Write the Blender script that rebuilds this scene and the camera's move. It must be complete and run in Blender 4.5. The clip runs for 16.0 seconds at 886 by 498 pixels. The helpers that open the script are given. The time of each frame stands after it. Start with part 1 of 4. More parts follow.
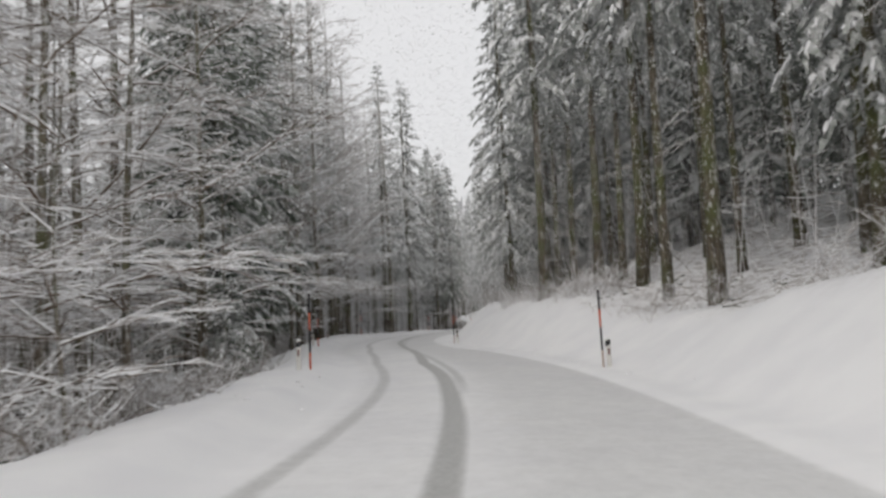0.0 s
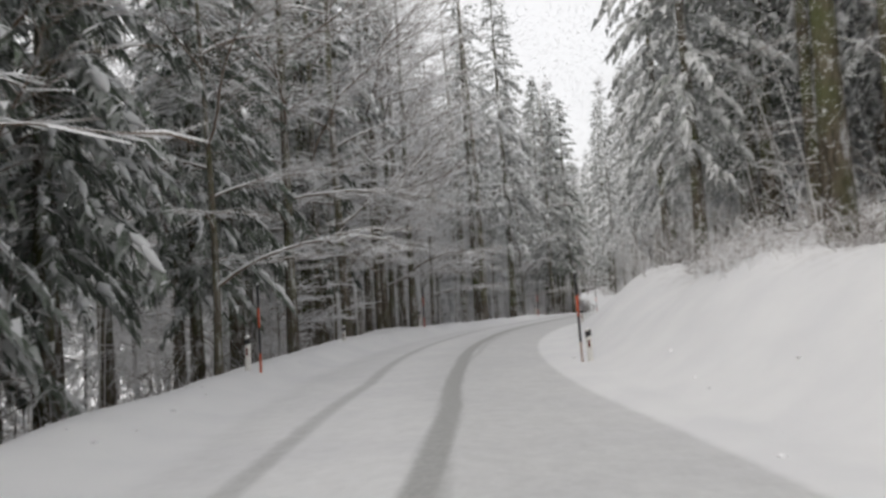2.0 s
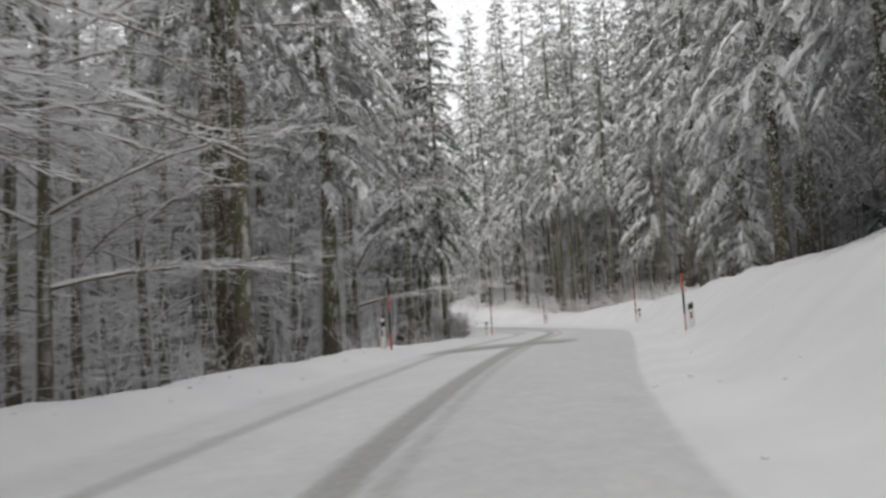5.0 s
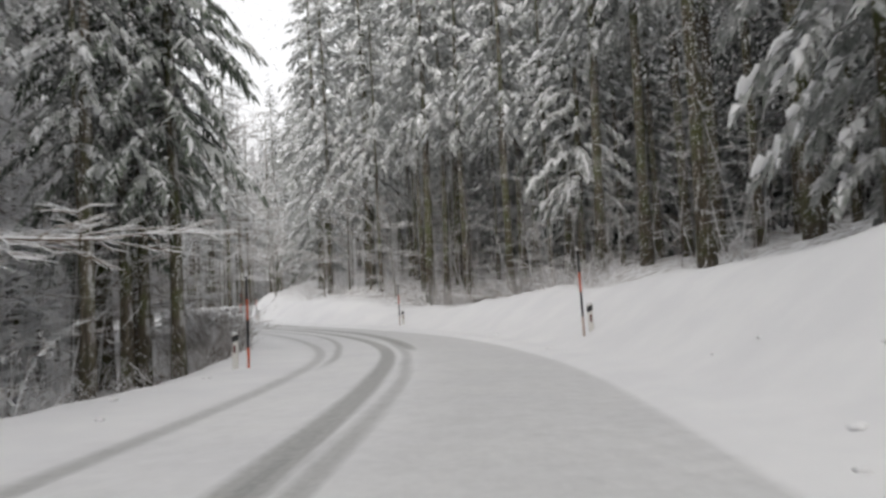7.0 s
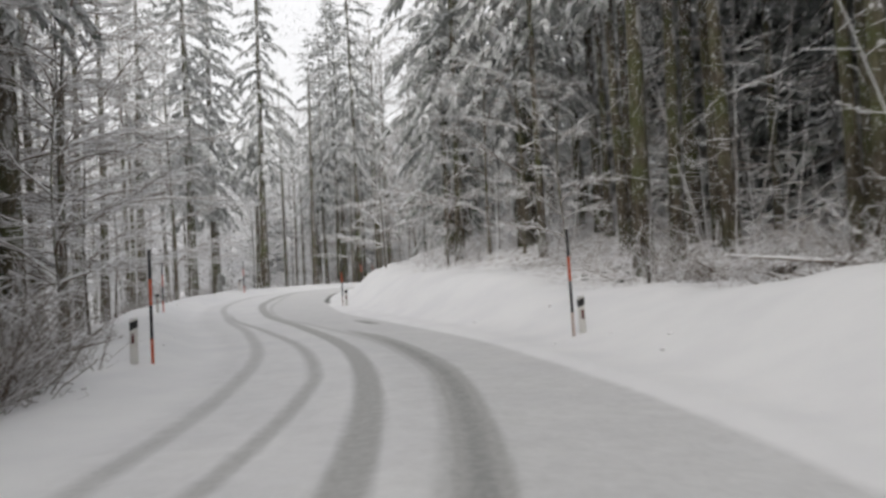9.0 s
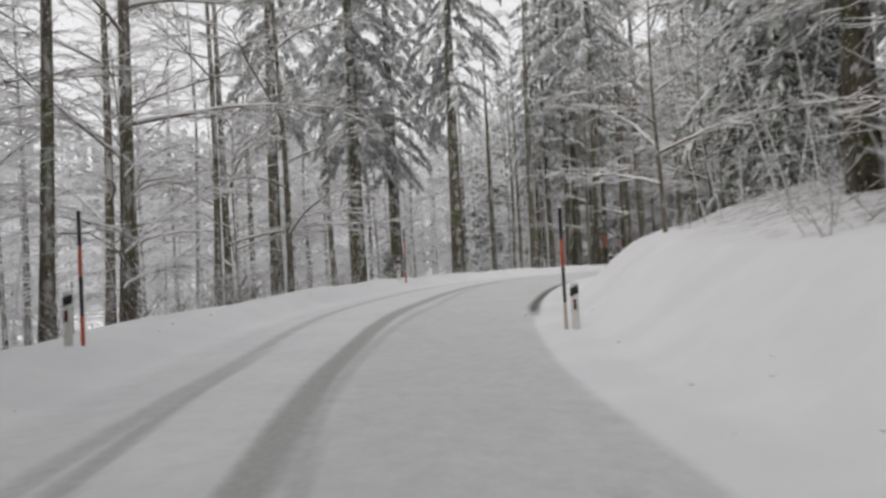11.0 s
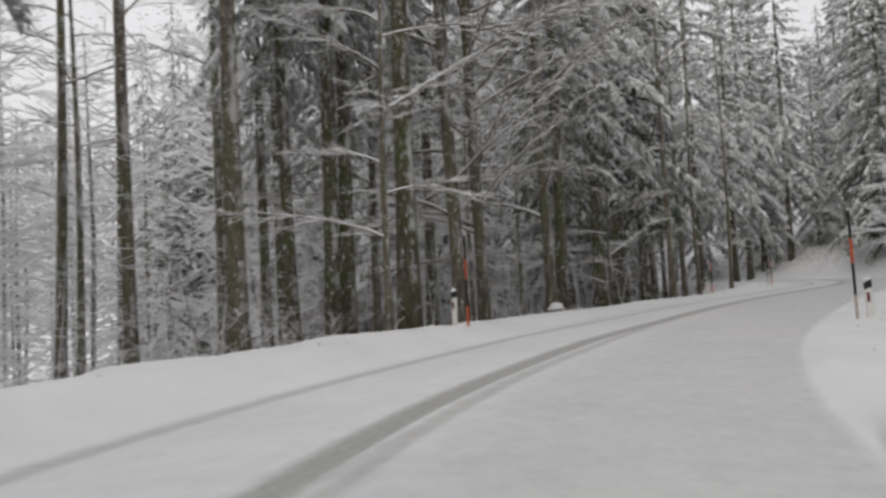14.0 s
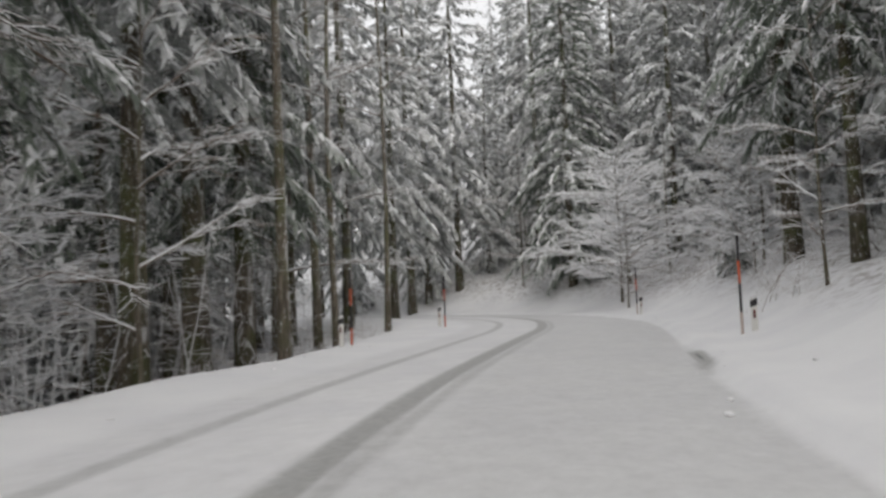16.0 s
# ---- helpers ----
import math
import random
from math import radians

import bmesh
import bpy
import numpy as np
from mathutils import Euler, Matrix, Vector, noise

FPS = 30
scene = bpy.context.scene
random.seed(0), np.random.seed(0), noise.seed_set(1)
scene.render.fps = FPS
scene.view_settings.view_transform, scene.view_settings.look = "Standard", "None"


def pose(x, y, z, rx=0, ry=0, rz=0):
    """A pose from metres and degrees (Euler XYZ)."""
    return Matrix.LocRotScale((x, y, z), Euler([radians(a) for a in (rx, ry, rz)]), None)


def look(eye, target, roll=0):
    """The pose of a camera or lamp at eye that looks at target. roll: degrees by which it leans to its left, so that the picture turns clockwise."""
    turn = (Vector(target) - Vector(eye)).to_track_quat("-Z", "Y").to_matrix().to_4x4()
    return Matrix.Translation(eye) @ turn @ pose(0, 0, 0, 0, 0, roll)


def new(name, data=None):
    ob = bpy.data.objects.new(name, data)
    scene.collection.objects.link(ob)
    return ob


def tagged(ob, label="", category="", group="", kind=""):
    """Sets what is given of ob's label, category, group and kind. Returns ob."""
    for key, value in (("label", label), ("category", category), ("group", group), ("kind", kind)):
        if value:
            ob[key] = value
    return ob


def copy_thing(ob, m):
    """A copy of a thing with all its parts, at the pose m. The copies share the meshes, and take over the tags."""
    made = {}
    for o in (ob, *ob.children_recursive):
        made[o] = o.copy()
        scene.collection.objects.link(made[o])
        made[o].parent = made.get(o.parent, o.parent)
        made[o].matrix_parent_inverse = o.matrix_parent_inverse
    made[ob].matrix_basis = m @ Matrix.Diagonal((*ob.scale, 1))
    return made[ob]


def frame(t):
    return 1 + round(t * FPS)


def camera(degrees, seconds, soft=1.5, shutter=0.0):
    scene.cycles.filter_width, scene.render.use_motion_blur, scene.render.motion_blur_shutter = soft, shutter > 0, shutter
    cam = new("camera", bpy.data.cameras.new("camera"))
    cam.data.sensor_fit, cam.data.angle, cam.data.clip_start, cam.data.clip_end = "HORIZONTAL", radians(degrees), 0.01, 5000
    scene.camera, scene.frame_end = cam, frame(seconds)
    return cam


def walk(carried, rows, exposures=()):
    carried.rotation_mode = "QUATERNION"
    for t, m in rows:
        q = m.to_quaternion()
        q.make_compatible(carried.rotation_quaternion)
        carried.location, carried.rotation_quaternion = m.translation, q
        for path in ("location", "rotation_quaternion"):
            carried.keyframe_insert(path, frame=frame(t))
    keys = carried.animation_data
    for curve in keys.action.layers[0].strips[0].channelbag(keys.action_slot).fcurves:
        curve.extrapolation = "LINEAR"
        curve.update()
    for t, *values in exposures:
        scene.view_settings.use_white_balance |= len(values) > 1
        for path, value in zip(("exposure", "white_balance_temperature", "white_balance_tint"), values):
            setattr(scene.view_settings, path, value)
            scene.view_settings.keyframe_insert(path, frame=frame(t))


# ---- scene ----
cam = camera(60.5, 16.0, soft=2.8, shutter=0.2)
PATH = [
    (0, (0.654, -1.664, 0.33), (0.624, 0.328, 0.509), -2.6),
    (0.5, (0.985, 4.164, 0.311), (0.927, 6.153, 0.517), -2.8),
    (1, (1.068, 9.954, 0.261), (0.946, 11.943, 0.435), -3.4),
    (1.5, (0.81, 15.627, 0.231), (0.596, 17.609, 0.4), -3.9),
    (2, (0.385, 21.443, 0.417), (0.051, 23.41, 0.557), -3.6),
    (2.5, (-0.337, 26.981, 0.305), (-0.733, 28.936, 0.451), -4.1),
    (3, (-1.238, 32.315, 0.211), (-1.615, 34.273, 0.366), -4.8),
    (3.5, (-1.879, 37.931, 0.168), (-2.197, 39.902, 0.283), -4.8),
    (4, (-2.223, 43.753, 0.127), (-2.406, 45.74, 0.265), -4.1),
    (4.5, (-2.137, 49.64, 0.069), (-2.199, 51.633, 0.221), -3.8),
    (5, (-1.643, 55.341, 0.048), (-1.558, 57.333, 0.207), -3.4),
    (5.2, (-1.292, 57.564, 0.045), (-1.145, 59.552, 0.209), -3.4),
    (5.725, (-0.362, 63.408, 0.034), (-0.076, 65.381, 0.197), -3.1),
    (6.25, (0.983, 69.119, 0.029), (1.364, 71.077, 0.175), -2.9),
    (6.775, (2.476, 74.8, 0.019), (2.891, 76.753, 0.141), -2.8),
    (7.3, (3.849, 80.552, -0.008), (4.221, 82.514, 0.091), -2.9),
    (7.5, (4.343, 82.711, -0.028), (4.697, 84.677, 0.071), -3.0),
    (8, (5.482, 88.313, -0.061), (5.735, 90.296, 0.012), -3.2),
    (8.5, (6.248, 93.696, -0.166), (6.373, 95.69, -0.075), -2.9),
    (9, (6.456, 99.272, -0.318), (6.38, 101.269, -0.25), -3.0),
    (9.5, (6.202, 104.82, -0.403), (5.967, 106.805, -0.331), -3.2),
    (10, (5.431, 109.855, -0.407), (5.041, 111.816, -0.345), -3.0),
    (10.2, (5.017, 111.787, -0.425), (4.569, 113.735, -0.363), -3.1),
    (10.725, (3.88, 116.858, -0.396), (3.273, 118.763, -0.34), -3.0),
    (11.25, (2.41, 121.692, -0.299), (1.677, 123.552, -0.25), -2.9),
    (11.775, (0.856, 126.398, -0.175), (0.072, 128.237, -0.127), -2.8),
    (12.3, (-0.533, 131.085, -0.063), (-1.252, 132.951, -0.009), -2.9),
    (12.5, (-1.092, 132.887, -0.037), (-1.773, 134.766, 0.041), -3.4),
    (13, (-2.167, 137.371, 0.06), (-2.692, 139.299, 0.129), -3.0),
    (13.5, (-2.406, 142.059, 0.112), (-2.646, 144.043, 0.169), -3.0),
    (14, (-2.125, 146.487, 0.179), (-2.16, 148.484, 0.286), -2.8),
    (14.5, (-1.146, 150.939, 0.249), (-0.88, 152.917, 0.377), -3.1),
    (15, (0.284, 155.359, 0.278), (0.745, 157.303, 0.38), -2.6),
    (15.5, (2.164, 159.765, 0.317), (2.786, 161.662, 0.44), -2.4),
    (16, (4.247, 163.937, 0.337), (5.049, 165.764, 0.483), -2.3),
]
walk(cam, [(t, look(eye, target, roll)) for t, eye, target, roll in PATH], exposures=[(0, -0.14), (1, 0.02), (2, 0.17), (3.5, 0.32), (5, 0.27), (7.4, 0.35), (8.5, 0.26), (10, 0.15), (12.3, -0.1), (14, -0.1), (16, 0.15)])

# ---- sky, light ----
SUN_ELEV, SUN_AZ = 38.0, 200.0
world = bpy.data.worlds.new("overcast_sky")
scene.world = world
world.use_nodes = True
wn, wl = world.node_tree.nodes, world.node_tree.links
sky = wn.new("ShaderNodeTexSky")
sky.sky_type, sky.sun_disc = "NISHITA", False
sky.sun_elevation, sky.sun_rotation = radians(SUN_ELEV), radians(SUN_AZ)
sky.dust_density, sky.air_density = 6.0, 1.0
cloud = wn.new("ShaderNodeMix")
cloud.data_type = "RGBA"
cloud.inputs["Factor"].default_value = 0.86
cloud.inputs["B"].default_value = (9.25, 9.15, 9.15, 1)
wl.new(sky.outputs["Color"], cloud.inputs["A"])
wl.new(cloud.outputs["Result"], wn["Background"].inputs["Color"])
wn["Background"].inputs["Strength"].default_value = 0.106

sun = new("sun", bpy.data.lights.new("sun", "SUN"))
sun.data.energy, sun.data.angle, sun.data.color = 1.15, radians(60), (1.0, 0.97, 0.93)
sun.rotation_euler = (radians(90 - SUN_ELEV), 0, radians(180 - SUN_AZ))

# ---- materials ----


class Nodes:
    """Short hand for a procedural node material."""

    def __init__(self, name, rough=0.7, spec=0.3):
        self.mat = bpy.data.materials.new(name)
        self.mat.use_nodes = True
        self.n, self.l = self.mat.node_tree.nodes, self.mat.node_tree.links
        self.b = self.n["Principled BSDF"]
        self.b.inputs["Roughness"].default_value = rough
        self.b.inputs["Specular IOR Level"].default_value = spec
        self.tex = self.n.new("ShaderNodeTexCoord")
        self.geo = self.n.new("ShaderNodeNewGeometry")

    def set(self, sock, v):
        if isinstance(v, bpy.types.NodeSocket):
            self.l.new(v, sock)
        else:
            sock.default_value = v

    def noise(self, scale, detail=4.0, rough=0.55, coords=None, stretch=None):
        t = self.n.new("ShaderNodeTexNoise")
        t.inputs["Scale"].default_value, t.inputs["Detail"].default_value = scale, detail
        t.inputs["Roughness"].default_value = rough
        src = coords or self.geo.outputs["Position"]
        if stretch:
            m = self.n.new("ShaderNodeMapping")
            m.inputs["Scale"].default_value = stretch
            self.l.new(src, m.inputs["Vector"])
            src = m.outputs["Vector"]
        self.l.new(src, t.inputs["Vector"])
        return t.outputs["Fac"]

    def ramp(self, fac, lo, hi, a=0.0, b=1.0):
        r = self.n.new("ShaderNodeMapRange")
        r.interpolation_type = "SMOOTHSTEP"
        self.set(r.inputs["Value"], fac)
        for k, v in zip(("From Min", "From Max", "To Min", "To Max"), (lo, hi, a, b)):
            r.inputs[k].default_value = v
        return r.outputs["Result"]

    def math(self, op, a, b=0.0):
        m = self.n.new("ShaderNodeMath")
        m.operation = op
        self.set(m.inputs[0], a)
        self.set(m.inputs[1], b)
        return m.outputs[0]

    def mix(self, fac, a, b):
        m = self.n.new("ShaderNodeMix")
        m.data_type = "RGBA"
        self.set(m.inputs["Factor"], fac)
        for key, v in (("A", a), ("B", b)):
            self.set(m.inputs[key], (*v, 1) if isinstance(v, tuple) else v)
        return m.outputs["Result"]

    def up(self):
        """How far the surface looks up: the z of its normal."""
        s = self.n.new("ShaderNodeSeparateXYZ")
        self.l.new(self.geo.outputs["Normal"], s.inputs[0])
        return s.outputs["Z"]

    def side(self):
        """How far the surface faces the wind that drove the snow."""
        s = self.n.new("ShaderNodeVectorMath")
        s.operation = "DOT_PRODUCT"
        self.l.new(self.geo.outputs["Normal"], s.inputs[0])
        s.inputs[1].default_value = (0.75, -0.6, 0.0)
        return s.outputs["Value"]

    def attribute(self, name):
        a = self.n.new("ShaderNodeAttribute")
        a.attribute_name = name
        return a.outputs["Fac"]

    def random(self):
        return self.n.new("ShaderNodeObjectInfo").outputs["Random"]

    def bump(self, height, strength=0.3, distance=0.02):
        b = self.n.new("ShaderNodeBump")
        b.inputs["Strength"].default_value, b.inputs["Distance"].default_value = strength, distance
        self.l.new(height, b.inputs["Height"])
        self.l.new(b.outputs["Normal"], self.b.inputs["Normal"])

    def done(self, colour, rough=None):
        self.set(self.b.inputs["Base Color"], (*colour, 1) if isinstance(colour, tuple) else colour)
        if rough is not None:
            self.set(self.b.inputs["Roughness"], rough)
        return self.mat


SNOW = (0.86, 0.865, 0.88)


def snow_ground_material():
    m = Nodes("fresh_snow_and_slush", 0.75, 0.2)
    slush = m.attribute("slush")
    litter = m.attribute("litter")
    grain = m.noise(14, 5)
    broad = m.noise(0.6, 4)
    snow = m.mix(m.ramp(broad, 0.3, 0.7), (0.82, 0.825, 0.845), (0.88, 0.885, 0.895))
    wet = m.mix(m.ramp(grain, 0.3, 0.7), (0.4, 0.405, 0.4), (0.49, 0.494, 0.488))
    deep = m.mix(m.ramp(grain, 0.35, 0.65), (0.085, 0.09, 0.085), (0.17, 0.175, 0.165))
    ragged = m.math("ADD", slush, m.math("MULTIPLY", m.math("SUBTRACT", m.noise(4, 7, 0.7), 0.5), 0.3))
    col = m.mix(m.ramp(ragged, 0.05, 0.75), snow, wet)
    col = m.mix(m.ramp(ragged, 0.8, 1.25), col, deep)
    twigs = m.noise(3.2, 8, 0.75)
    col = m.mix(m.math("MULTIPLY", litter, m.ramp(twigs, 0.46, 0.6, 0.0, 0.85)), col, (0.15, 0.11, 0.078))
    m.bump(m.math("ADD", m.math("MULTIPLY", m.noise(9, 6), 0.5), m.math("MULTIPLY", m.noise(1.4, 4), 0.8)), 0.06, 0.05)
    return m.done(col, m.ramp(ragged, 0.2, 1.0, 0.8, 0.5))


def bark_material(name, dark, light, moss, cover, plaster=0.5):
    """Bark with ridges and moss, and wind-blown snow stuck to it."""
    m = Nodes(name, 0.9, 0.1)
    obj = m.tex.outputs["Object"]
    ridge = m.noise(9, 6, 0.65, obj, (1.6, 1.6, 0.28))
    col = m.mix(m.ramp(ridge, 0.35, 0.65), dark, light)
    col = m.mix(m.math("MULTIPLY", m.ramp(m.noise(0.9, 3, 0.5, obj), 0.42, 0.62), 0.7), col, moss)
    fleck = m.ramp(m.noise(11, 8, 0.78, obj, (1, 1, 0.45)), cover, cover + 0.05)
    top = m.ramp(m.up(), 0.25, 0.6)
    drift = m.math("ADD", m.side(), m.math("MULTIPLY", m.math("SUBTRACT", m.noise(2.3, 6, 0.7, obj, (1, 1, 0.6)), 0.5), 2.6))
    top = m.math("MAXIMUM", top, m.ramp(drift, 0.85, 1.2, 0.0, plaster))
    col = m.mix(m.math("MAXIMUM", m.math("MULTIPLY", fleck, 0.85), top), col, SNOW)
    m.bump(ridge, 0.7, 0.03)
    return m.done(col)


def twig_material(name, bark, lo, hi):
    """Thin branches that carry a line of snow on their upper side."""
    m = Nodes(name, 0.85, 0.1)
    gaps = m.math("MULTIPLY", m.math("SUBTRACT", m.noise(2.2, 4), 0.5), 1.3)
    line = m.ramp(m.math("ADD", m.up(), gaps), lo, hi)
    return m.done(m.mix(line, bark, SNOW))


def needle_material(name, rime_haze_lo, rime_haze_hi, pillow):
    """Spruce needles under pillows of snow, their tone paled by frost and by painted haze."""
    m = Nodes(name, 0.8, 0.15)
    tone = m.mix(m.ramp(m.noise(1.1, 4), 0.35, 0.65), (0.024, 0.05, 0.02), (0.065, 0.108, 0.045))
    rime_haze = m.ramp(m.noise(6.0, 5, 0.7), 0.3, 0.65, rime_haze_lo, rime_haze_hi)
    tone = m.mix(rime_haze, tone, (0.55, 0.555, 0.56))
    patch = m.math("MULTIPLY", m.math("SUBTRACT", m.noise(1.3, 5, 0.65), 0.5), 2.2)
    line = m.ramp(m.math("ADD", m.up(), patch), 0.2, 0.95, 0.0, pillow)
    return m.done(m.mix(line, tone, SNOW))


def plain_material(name, colour, rough=0.5, wear=0.25, spec=0.4):
    m = Nodes(name, rough, spec)
    dirt = m.ramp(m.noise(18, 5, 0.6, m.tex.outputs["Object"]), 0.45, 0.75, 0.0, wear)
    dull = tuple(0.55 * c + 0.12 for c in colour)
    return m.done(m.mix(dirt, colour, dull))


M_GROUND = snow_ground_material()
M_SPRUCE_BARK = bark_material("spruce_bark", (0.058, 0.05, 0.038), (0.16, 0.138, 0.105), (0.09, 0.106, 0.042), 0.57)
# Paler bark for the far trunks: haze put into the colour.
M_HAZE_BARK = bark_material("haze_paled_bark", (0.10, 0.095, 0.088), (0.24, 0.23, 0.215), (0.14, 0.14, 0.11), 0.52, 0.8)
M_BEECH_BARK = bark_material("beech_bark", (0.09, 0.077, 0.061), (0.215, 0.186, 0.148), (0.12, 0.13, 0.065), 0.575)
M_TWIG = twig_material("snowy_twigs", (0.17, 0.125, 0.09), -0.55, 0.05)
# Near-solid white: thick snow, plus haze put into the twigs' colour farther off.
M_WHITE_TWIG = twig_material("snow_and_haze_twigs", (0.2, 0.16, 0.13), -1.0, -0.2)
M_DEAD_TWIG = twig_material("dead_spruce_twigs", (0.14, 0.108, 0.082), -0.25, 0.35)
M_NEEDLE = needle_material("spruce_needles_with_snow", 0.06, 0.4, 0.55)
# Haze is put into this paler needle tone along with some frost.
M_HAZE_NEEDLE = needle_material("haze_paled_spruce_needles", 0.3, 0.92, 0.85)
# Darker tone for the inner wood, its shade put into the colour.
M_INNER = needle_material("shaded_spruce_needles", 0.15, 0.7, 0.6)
# Palest tone, for the far wood: haze put into the colour.
M_FAR_HAZE = needle_material("frost_and_haze_needles", 0.5, 1.0, 0.85)


# Mottled pale tone for the far hill, with mist put into the colour.
def mist_tone_material(name, a, b):
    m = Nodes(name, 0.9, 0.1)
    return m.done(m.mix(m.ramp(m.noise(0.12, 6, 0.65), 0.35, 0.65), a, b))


M_HILL = mist_tone_material("mist_pale_hillside", (0.5, 0.505, 0.52), (0.68, 0.685, 0.7))
M_HILLWOOD = mist_tone_material("mist_pale_far_wood", (0.42, 0.42, 0.435), (0.6, 0.605, 0.62))
M_SNOW = Nodes("snow_pillow", 0.8, 0.2)
M_SNOW.bump(M_SNOW.noise(12, 4), 0.3, 0.02)
M_SNOW = M_SNOW.done(SNOW)
M_FLAKE = bpy.data.materials.new("airborne_snow")
M_FLAKE.use_nodes = True
fl = M_FLAKE.node_tree
lit, shine, both = fl.nodes.new("ShaderNodeBsdfDiffuse"), fl.nodes.new("ShaderNodeBsdfTranslucent"), fl.nodes.new("ShaderNodeMixShader")
lit.inputs["Color"].default_value = shine.inputs["Color"].default_value = (0.93, 0.935, 0.94, 1)
for k, node in ((1, lit), (2, shine)):
    fl.links.new(node.outputs["BSDF"], both.inputs[k])
fl.links.new(both.outputs["Shader"], fl.nodes["Material Output"].inputs["Surface"])
M_BLACK = plain_material("black_plastic", (0.018, 0.018, 0.02), 0.5)
M_ORANGE = plain_material("red_orange_paint", (0.55, 0.10, 0.035), 0.55, 0.5)
M_CRUST = plain_material("snow_crusted_paint", (0.5, 0.40, 0.36), 0.7, 0.8)
M_WHITE = plain_material("white_plastic", (0.72, 0.71, 0.68), 0.55, 0.4)
M_REFLECT = plain_material("red_reflector", (0.13, 0.03, 0.025), 0.25)
M_ROCK = bark_material("mossy_rock", (0.05, 0.05, 0.047), (0.15, 0.145, 0.135), (0.06, 0.07, 0.03), 0.6)
M_WOOD = bark_material("weathered_wood", (0.07, 0.06, 0.05), (0.16, 0.14, 0.12), (0.1, 0.1, 0.06), 0.7)

# ---- mesh helpers ----


class Shape:
    """Gathers vertices and faces for one mesh."""

    def __init__(self):
        self.v, self.f = [], []

    def tube(self, pts, radii, sides=5, cap=True):
        base = len(self.v)
        for i, p in enumerate(pts):
            a, b = pts[max(i - 1, 0)], pts[min(i + 1, len(pts) - 1)]
            t = (b - a).normalized()
            ref = Vector((0, 0, 1)) if abs(t.z) < 0.9 else Vector((1, 0, 0))
            x = t.cross(ref).normalized()
            y = t.cross(x)
            for k in range(sides):
                w = 2 * math.pi * k / sides
                self.v.append(p + radii[i] * (math.cos(w) * x + math.sin(w) * y))
        for i in range(len(pts) - 1):
            for k in range(sides):
                q = (k + 1) % sides
                a = base + i * sides
                self.f.append((a + k, a + q, a + sides + q, a + sides + k))
        if cap:
            self.f.append(tuple(base + k for k in reversed(range(sides))))
            self.f.append(tuple(base + (len(pts) - 1) * sides + k for k in range(sides)))

    def sliver(self, a, tip, wide, roll=0.0):
        """One thin hanging twig of needles."""
        side = (tip - a).cross(Vector((roll, -roll, 1)))
        side = side.normalized() * wide if side.length > 1e-5 else Vector((wide, 0, 0))
        n, mid = len(self.v), a.lerp(tip, 0.4)
        self.v += [a, mid + side, tip, mid - side]
        self.f += [(n, n + 1, n + 2, n + 3)]

    def strip(self, a, tip, wide, rnd, bend=0.0):
        """One thin twig, upright in section."""
        d = (tip - a).normalized()
        side = Vector((rnd.uniform(-0.5, 0.5), rnd.uniform(-0.5, 0.5), 1))
        side = (side - d * side.dot(d)).normalized() * wide
        n = len(self.v)
        if bend:
            mid = a.lerp(tip, 0.5) + Vector((rnd.uniform(-bend, bend), rnd.uniform(-bend, bend), rnd.uniform(-bend, bend)))
            self.v += [a - side, a + side, mid + side * 0.9, mid - side * 0.9, tip + side * 0.5, tip - side * 0.5]
            self.f += [(n, n + 1, n + 2, n + 3), (n + 3, n + 2, n + 4, n + 5)]
            return
        self.v += [a - side, a + side, tip + side * 0.6, tip - side * 0.6]
        self.f += [(n, n + 1, n + 2, n + 3)]

    def needle(self, a, tip, wide, roll=0.0):
        """One tapering hanging tuft of needles."""
        side = (tip - a).cross(Vector((roll, -roll, 1)))
        side = side.normalized() * wide if side.length > 1e-5 else Vector((wide, 0, 0))
        n = len(self.v)
        self.v += [a + side, a - side, tip]
        self.f += [(n, n + 1, n + 2)]

    def blob(self, c, r, rnd, squash=0.6, rings=5, segs=8, rough=0.18):
        base = len(self.v)
        for i in range(rings + 1):
            th = math.pi * i / rings
            for k in range(segs):
                w = 2 * math.pi * k / segs
                j = 1 + rough * (rnd.random() * 2 - 1)
                self.v.append(c + Vector((r * j * math.sin(th) * math.cos(w), r * j * math.sin(th) * math.sin(w), r * squash * math.cos(th))))
        for i in range(rings):
            for k in range(segs):
                q = (k + 1) % segs
                self.f.append((base + i * segs + k, base + (i + 1) * segs + k, base + (i + 1) * segs + q, base + i * segs + q))

    def box(self, lo, hi):
        n = len(self.v)
        for x in (lo[0], hi[0]):
            for y in (lo[1], hi[1]):
                for z in (lo[2], hi[2]):
                    self.v.append(Vector((x, y, z)))
        self.f += [tuple(n + i for i in q) for q in ((0, 1, 3, 2), (4, 6, 7, 5), (0, 4, 5, 1), (2, 3, 7, 6), (0, 2, 6, 4), (1, 5, 7, 3))]

    def mesh(self, name, material, smooth=True):
        me = bpy.data.meshes.new(name)
        me.from_pydata([tuple(p) for p in self.v], [], self.f)
        me.materials.append(material)
        if smooth:
            me.shade_smooth()
        me.update()
        return me


def part(name, shape, material, parent, label="", smooth=True):
    """Links a shape as one mesh object under a thing or under a part."""
    me = shape if isinstance(shape, bpy.types.Mesh) else shape.mesh(name, material, smooth)
    ob = new(name, me)
    ob.parent = parent
    if label:
        ob["label"] = label
    return ob


